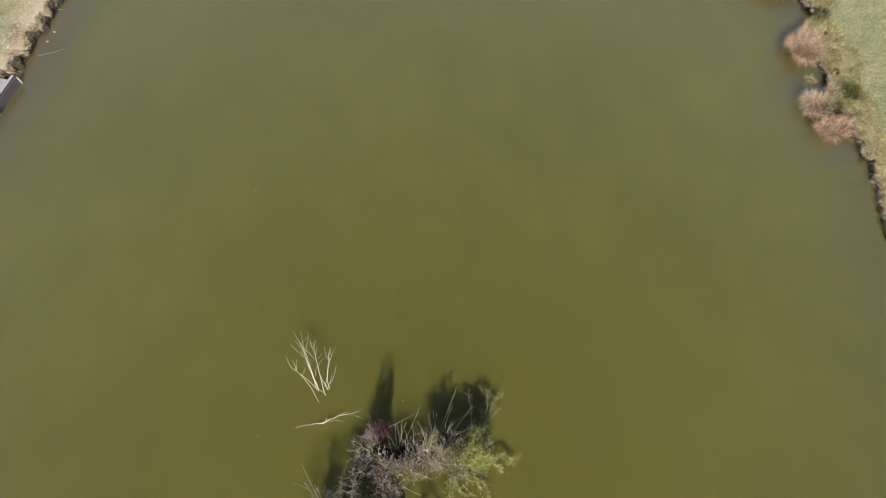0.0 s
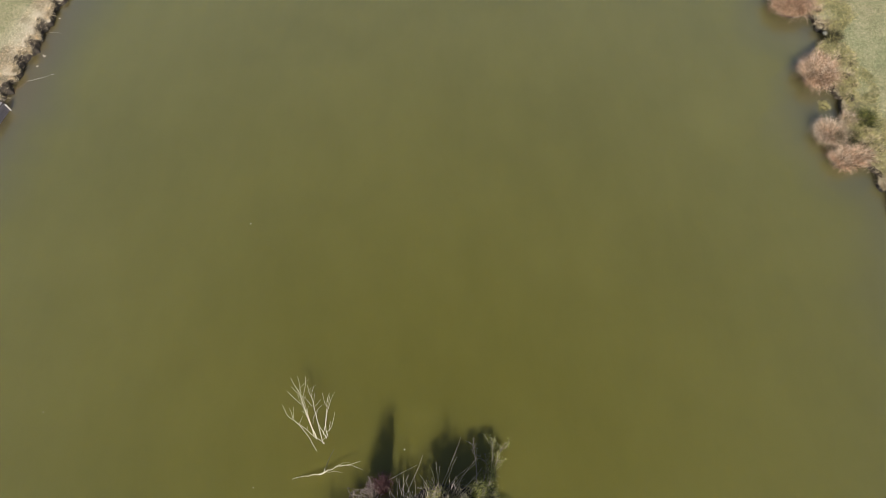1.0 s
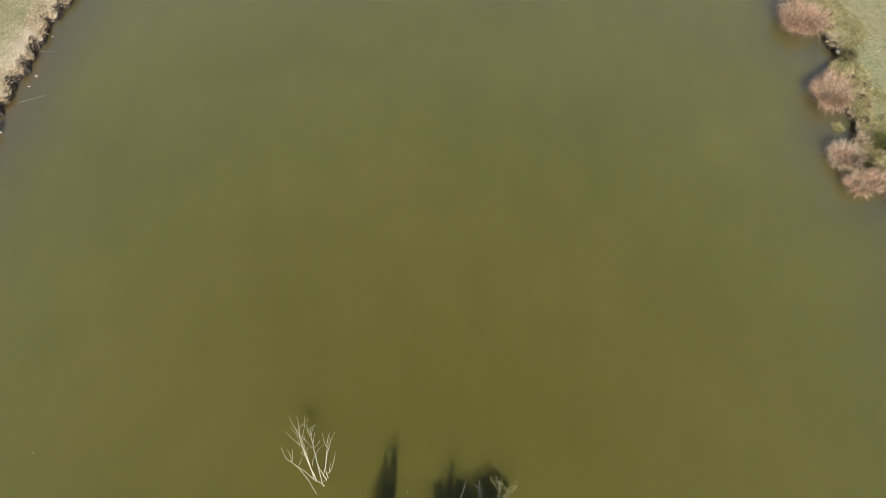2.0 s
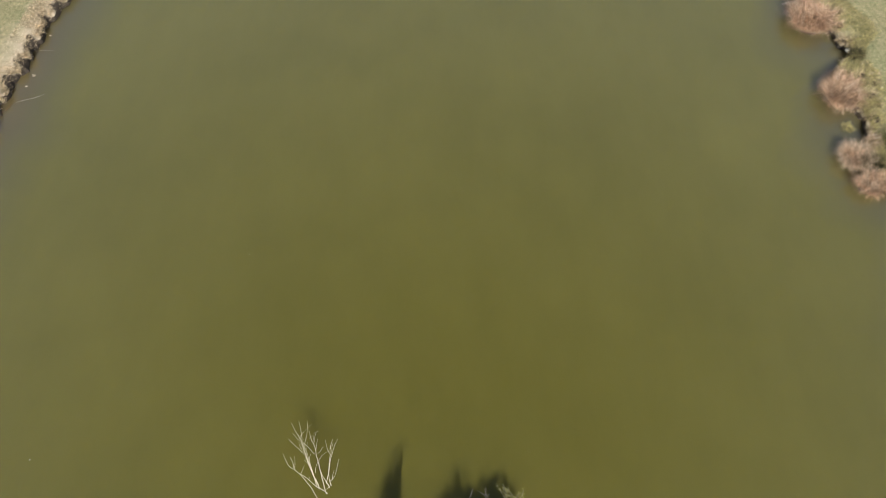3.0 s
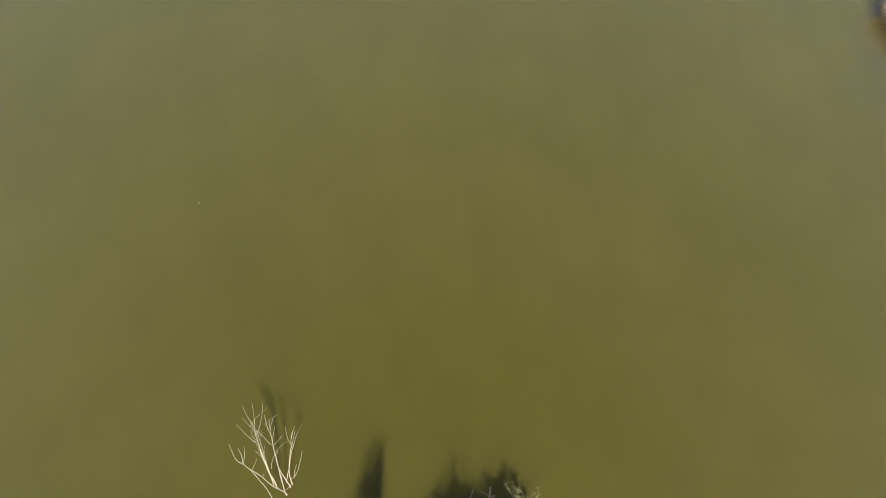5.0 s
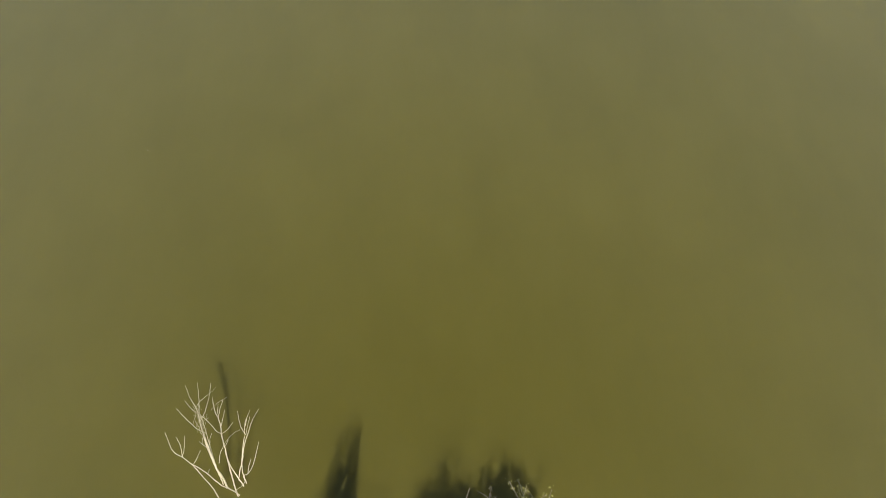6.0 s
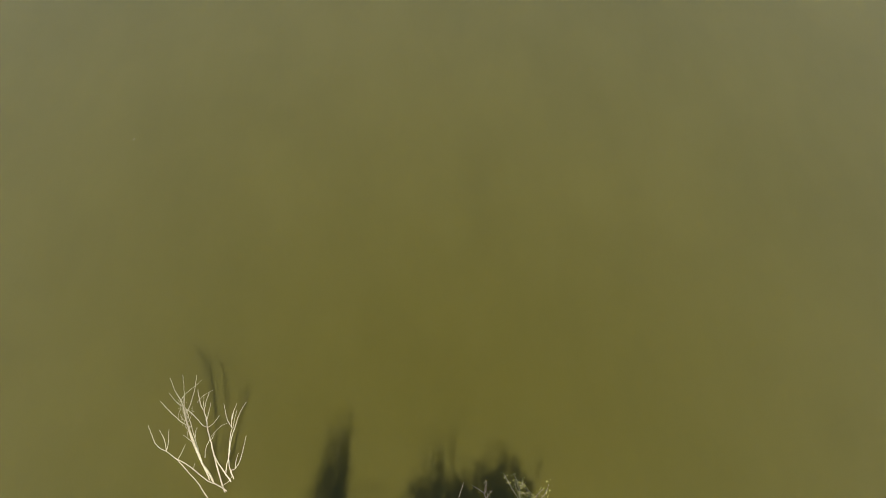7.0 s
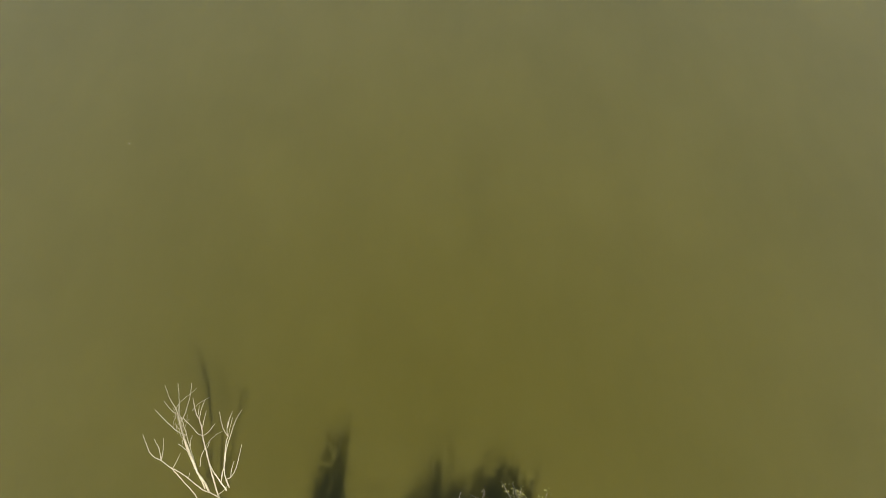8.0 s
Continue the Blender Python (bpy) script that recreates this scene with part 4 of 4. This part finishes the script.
# ---- sedge tussocks and rough grass along the banks ----
def tussock(name, x, y, z, radius, height, count, mat, label, lean=(0.0, 0.0), width=0.0145, wild=0.65, category="grass tussock", heart=None, group=""):
    """A dome of arching blades out of one crown."""
    plant = thing(name, x, y, z, label, category, group)
    for k, (share, stretch, m, part_name) in enumerate(((0.62, 1.0, mat, "foliage"), (0.38, 0.8, heart or mat, "heart"))):
        n = int(count * share)
        a = rng.uniform(0, 2 * math.pi, n)
        r = radius * 0.68 * np.sqrt(rng.uniform(0, 1, n)) * (1.0 if k == 0 else 0.7)
        # the blades stand in tufts that share a lean
        tufts = rng.normal(0, 1, (26, 2))
        spots = rng.uniform(-0.65, 0.65, (26, 2)) * radius
        roots = np.stack([np.cos(a) * r, np.sin(a) * r, rng.uniform(-0.05, 0.03, n)], 1)
        own = np.argmin(((roots[:, None, :2] - spots[None]) ** 2).sum(2), 1)
        head = np.arctan2(np.sin(a) * 0.9 + lean[1] + 0.65 * tufts[own, 1] + rng.normal(0, wild, n), np.cos(a) * 0.9 + lean[0] + 0.65 * tufts[own, 0] + rng.normal(0, wild, n))
        length = np.hypot(radius * 0.48, height * 0.92) * rng.uniform(0.40, 0.98, n) * stretch * (1 + 0.12 * tufts[own, 0])
        verts, faces = blades(roots, head, length, rng.uniform(0.05, 0.8, n) * (1.0 if k == 0 else 0.6) + 0.05, rng.uniform(0.2, 2.1, n), width * rng.uniform(0.5, 1.4, n))
        verts[:, 2] = np.maximum(verts[:, 2], 0.015 - z)
        build = Build()
        build.add(verts, faces)
        tagged(part(part_name, build, m, plant), kind="stuff")
    crown = Build()
    turn = np.linspace(0, 2 * np.pi, 14, endpoint=False)
    ring = [(0, 0, height * 0.16)] + [(math.cos(t) * radius * f * rng.uniform(0.85, 1.1), math.sin(t) * radius * f * rng.uniform(0.85, 1.1), h)
                                     for f, h in ((0.34, height * 0.12), (0.6, -0.22)) for t in turn]
    faces = [(0, 1 + i, 1 + (i + 1) % 14) for i in range(14)] + [(1 + i, 15 + i, 15 + (i + 1) % 14, 1 + (i + 1) % 14) for i in range(14)]
    crown.add(ring, faces)
    part("root_crown", crown, EARTH, plant)
    return plant


SEDGE = "sedge tussocks on the bank"
tussock("sedge_tussock", 22.40, 21.85, 0.25, 1.35, 0.95, 7560, RUSSET, "large russet sedge tussock leaning over the water", (-0.6, 0.05), group=SEDGE)
tussock("sedge_tussock", 22.50, 17.05, 0.22, 1.12, 0.90, 7020, RUSSET, "domed russet sedge tussock at the water's edge", (-0.75, 0.25), heart=BLOND, group=SEDGE)
tussock("sedge_tussock", 21.98, 13.50, 0.18, 0.75, 0.75, 4590, BLOND, "blond sedge tussock overhanging the pond", (-0.55, 0.2), heart=RUSSET, group=SEDGE)
tussock("sedge_tussock", 22.18, 12.12, 0.20, 0.74, 0.60, 3510, RUSSET, "low russet sedge tussock on the bank", (-0.25, -0.25), heart=BLOND, group=SEDGE)
tussock("sedge_tussock", 22.85, 12.2, 0.28, 0.65, 0.50, 2700, RUSSET, "low tan sedge tussock behind its neighbour", (0.0, -0.2), heart=BLOND, group=SEDGE)
tussock("sedge_tussock", 22.95, 14.3, 0.28, 0.45, 0.60, 648, BLOND, "small pale sedge tussock beside a green rush", (-0.1, 0.1), group=SEDGE)
tussock("green_rush", 23.72, 14.15, 0.32, 0.60, 0.55, 1500, DEEP_GREEN, "deep green rush clump on the lawn's edge", (0, 0.1), category="rush")
# the hollow's shade between the tussocks, put in as dark blades
tussock("green_rush", 22.52, 13.08, 0.28, 0.46, 0.75, 1500, DARK_RUSH_AND_HOLLOW, "dark blades standing in for the shaded hollow between blond sedges", (0, 0), category="rush")
tussock("green_rush", 23.80, 19.40, 0.30, 0.50, 0.45, 900, DARK_RUSH_AND_HOLLOW, "dark green rush clump behind the sedge", (0, 0), category="rush")
tussock("water_weed", 22.35, 15.3, 0.02, 0.40, 0.14, 600, OLIVE, "olive water weed standing in shallow water", (0, 0), 0.011, 1.2, category="weed")
tussock("rough_grass_clump", 23.6, 10.75, 0.22, 0.45, 0.40, 520, STRAW, "pale dry grass clump on the bank's edge", (-0.3, 0), category="grass clump")
for x, y in ((24.0, 18.7), (24.1, 17.6), (23.9, 16.3), (24.3, 18.1), (23.6, 13.5), (23.3, 12.9), (23.9, 12.5), (23.5, 11.9), (24.2, 13.3), (23.5, 15.6), (23.6, 21.4), (23.9, 22.3)):
    tussock("rough_grass_clump", x, y, 0.34, rng.uniform(0.35, 0.6), rng.uniform(0.22, 0.36), 420, OLIVE, "low yellowish rough grass clump behind the sedge", (rng.normal(0, 0.3), rng.normal(0, 0.3)), 0.014, 0.9, category="grass clump", heart=STRAW, group="rough grass clumps")
tussock("rough_grass_clump", 23.55, 20.35, 0.25, 0.45, 0.40, 420, STRAW, "pale dry grass clump beside the sedge", (-0.2, -0.2), category="grass clump")
tussock("rough_grass_clump", 23.7, 18.1, 0.32, 0.65, 0.40, 900, OLIVE, "yellowish rough grass clump on the bank", (0, 0), category="grass clump", heart=STRAW)
tussock("rough_grass_clump", 23.75, 16.9, 0.32, 0.70, 0.38, 1000, OLIVE, "yellowish rough grass clump on the bank", (0, 0), category="grass clump", heart=STRAW)
tussock("rough_grass_clump", 23.75, 13.0, 0.32, 0.65, 0.36, 800, OLIVE, "yellowish rough grass clump on the bank", (0, 0), category="grass clump", heart=STRAW)


def sward(name, ends, past, count, length, mat, width, label, hang=0.0, patch=1.3, gaps=0.25, tufts=0.0, fade=1.0):
    """Short grass over a stretch of bank between two places on the shore, from past[0] to past[1] metres behind the edge."""
    t = rng.uniform(turned(*ends[0]), turned(*ends[1]) if turned(*ends[1]) > turned(*ends[0]) else turned(*ends[1]) + 2 * math.pi, count)
    p = past[0] + (past[1] - past[0]) * rng.uniform(0, 1, count) ** fade
    x, y = bank(t, p)
    n = np.array([noise.noise(Vector((a * patch, b * patch, 4.4))) for a, b in zip(x, y)])
    keep = (rng.uniform(-0.7, 0.5, count) < n * 1.2 + gaps) & ((p > 0.40 * notch(t) - 0.02) | (rng.uniform(0, 1, count) < tufts))
    x, y, t, p, n = x[keep], y[keep], t[keep], p[keep], n[keep]
    roots = np.stack([x, y, lawn_height(p) - 0.02], 1)
    head = rng.uniform(0, 2 * math.pi, len(x))
    if hang:
        head = np.where(rng.uniform(0, 1, len(x)) < hang, t + math.pi + rng.normal(0, 0.6, len(x)), head)
    ln = length * rng.uniform(0.5, 1.3, len(x)) * (1 + 0.5 * n)
    verts, faces = blades(roots, head, ln, rng.uniform(0.2, 1.0, len(x)), rng.uniform(0.3, 1.5, len(x)), width * rng.uniform(0.6, 1.4, len(x)), 2)
    build = Build()
    build.add(verts, faces)
    tagged(part(name, build, mat, None, label), category="grass", kind="stuff")


EAST, WEST = ((23.0, 5.0), (22.0, 27.0)), ((-15.0, 27.0), (-17.0, 14.9))
sward("lawn_grass", EAST, (0.5, 7.5), 60000, 0.055, SHORT, 0.016, "short olive lawn grass with pale bents")
sward("lawn_grass", WEST, (0.4, 6.0), 42000, 0.055, SHORT, 0.016, "short olive lawn grass with pale bents")
sward("bank_grass", EAST, (0.2, 2.1), 40000, 0.21, OLIVE, 0.015, "yellowish rough grass along the bank", 0.3, fade=1.7)
sward("bank_grass", EAST, (0.06, 0.4), 3600, 0.20, STRAW, 0.016, "dry straw grass hanging over the bank's edge", 0.6)
sward("bank_grass", EAST, (0.02, 0.25), 9000, 0.26, STRAW, 0.017, "dry straw grass hanging over the bank's edge", 0.85, 2.4, -0.1)
sward("bank_grass", WEST, (0.1, 1.5), 26000, 0.13, STRAW, 0.020, "pale dry rough grass along the bank", 0.3, fade=1.3)
sward("bank_grass", WEST, (0.05, 0.32), 12000, 0.22, STRAW, 0.019, "dry straw grass hanging over the bank's edge", 0.65, 3.4, -0.05)


sward("bank_grass", WEST, (0.02, 0.30), 3600, 0.20, STRAW, 0.018, "straw tufts hanging down the slumped bank", 0.9, 6.0, -0.38, 0.45)


# ---- fishing platform with posts on the west bank ----
def box(size, soften=0.008):
    bm = bmesh.new()
    bmesh.ops.create_cube(bm, size=1.0)
    bmesh.ops.scale(bm, vec=size, verts=bm.verts)
    bmesh.ops.bevel(bm, geom=bm.edges[:], offset=soften, segments=1, affect="EDGES")
    me = bpy.data.meshes.new("board")
    bm.to_mesh(me)
    bm.free()
    return me


def build_platform():
    # its front runs from (-16.03, 15.1) to (-16.75, 11.8)
    front, back = Vector((-16.28, 15.15)), Vector((-17.0, 11.85))
    along = (front - back).normalized()
    deck = thing("fishing_platform", front.x, front.y, 0.0, "grey weathered timber fishing platform at the water's edge", "platform")
    deck.rotation_euler = (0, 0, math.atan2(along.y, along.x) - math.pi / 2)
    plank, fascia, rail, stake = box((2.6, 0.142, 0.035)), box((0.05, 3.4, 0.17)), box((0.14, 3.4, 0.04)), box((0.05, 0.05, 0.56), 0.01)
    plank.materials.append(DECK)
    fascia.materials.append(TARRED)
    rail.materials.append(DECK)
    stake.materials.append(POST)
    for i in range(21):
        ob = part("plank", plank, None, deck)
        ob.location = (-1.40, -0.36 - i * 0.148, 0.46 + 0.002 * rng.normal())
    ob = part("edge_board", rail, None, deck, "paler edge board")
    ob.location = (-0.06, -1.7, 0.505)
    for k in range(3):
        ob = part("fascia_board", fascia, None, deck, "dark wet retaining board")
        ob.location = (0.03, -1.7, 0.36 - 0.18 * k)
    for y in (-0.02, -2.05):
        ob = part("post", stake, None, deck, "pale timber post")
        ob.location = (0.11, y, 0.15)


build_platform()


# ---- small things ----
def scrap(x, y, z, size, mat, name, label, category, group=""):
    """A small curled feather or leaf."""
    build = Build()
    turn, rows = rng.uniform(0, 6.28), 5
    verts = []
    for k in range(rows):
        s = k / (rows - 1)
        w = size * 0.28 * math.sin(math.pi * (0.12 + 0.8 * s))
        verts += [(size * (s - 0.5), side * w, size * (0.25 * (s - 0.5) ** 2 + 0.08 * abs(side))) for side in (-1, 0, 1)]
    faces = [(3 * k + j, 3 * k + j + 1, 3 * k + j + 4, 3 * k + j + 3) for k in range(rows - 1) for j in (0, 1)]
    build.add(verts, faces)
    ob = part(name, build, mat, None, label)
    ob.matrix_world = pose(x, y, z, 0, 0, math.degrees(turn))
    tagged(ob, category=category, group=group)


def stone(x, y, z, size):
    bm = bmesh.new()
    bmesh.ops.create_icosphere(bm, subdivisions=2, radius=size)
    for v in bm.verts:
        v.co *= 1 + 0.25 * noise.noise(v.co * 6)
        v.co.z *= 0.6
    me = bpy.data.meshes.new("stone")
    bm.to_mesh(me)
    bm.free()
    me.materials.append(STONE)
    ob = part("stone", me, None, None, "pale rounded stone on the bank's edge")
    ob.location = (x, y, z)
    tagged(ob, category="stone")


stone(23.52, 19.72, 0.33, 0.13)
for x, y in ((-3.94, 8.94), (-2.32, -1.51), (2.88, -0.25), (-10.38, 1.07)):
    scrap(x, y, 0.006, 0.045, FEATHER, "feather", "small white feather floating on the pond", "feather", "floating feathers")
for x, y, z in ((3.83, -2.15, 0.95), (2.20, -2.27, 0.95), (1.83, -2.90, 0.95), (1.92, -2.86, 0.95), (3.72, -2.12, 0.95)):
    scrap(x, y, z, 0.12, FEATHER, "feather", "white feather caught on the island", "feather")
for x, y in ((24.55, 11.95), (24.6, 11.75), (24.62, 11.55), (24.3, 17.3)):
    scrap(x, y, 0.47, 0.1, FEATHER, "feather", "white feather lying on the lawn", "feather", "feathers on the lawn")
for x, y, size in ((-15.6, 18.5, 0.17), (-15.70, 18.58, 0.10), (-15.76, 17.85, 0.13), (-15.6, 21.14, 0.12)):
    scrap(x, y, 0.006, size, STRAW, "dead_leaf", "pale dead leaf floating near the bank", "leaf", "floating leaves")
long_stem((-15.95, 16.88, 0.02), (-14.75, 17.35, 0.03), 0.0055, None, "pale twig lying on the water near the bank", 0.0)
long_stem((-16.5, 16.1, 0.06), (-15.95, 16.85, 0.02), 0.007, RED_TWIG, "reddish twig lying in shallow water at the bank", 0.0)
long_stem((-16.1, 20.15, 0.06), (-15.2, 20.1, 0.03), 0.0035, None, "pale twig lying on the water near the bank", 0.0)
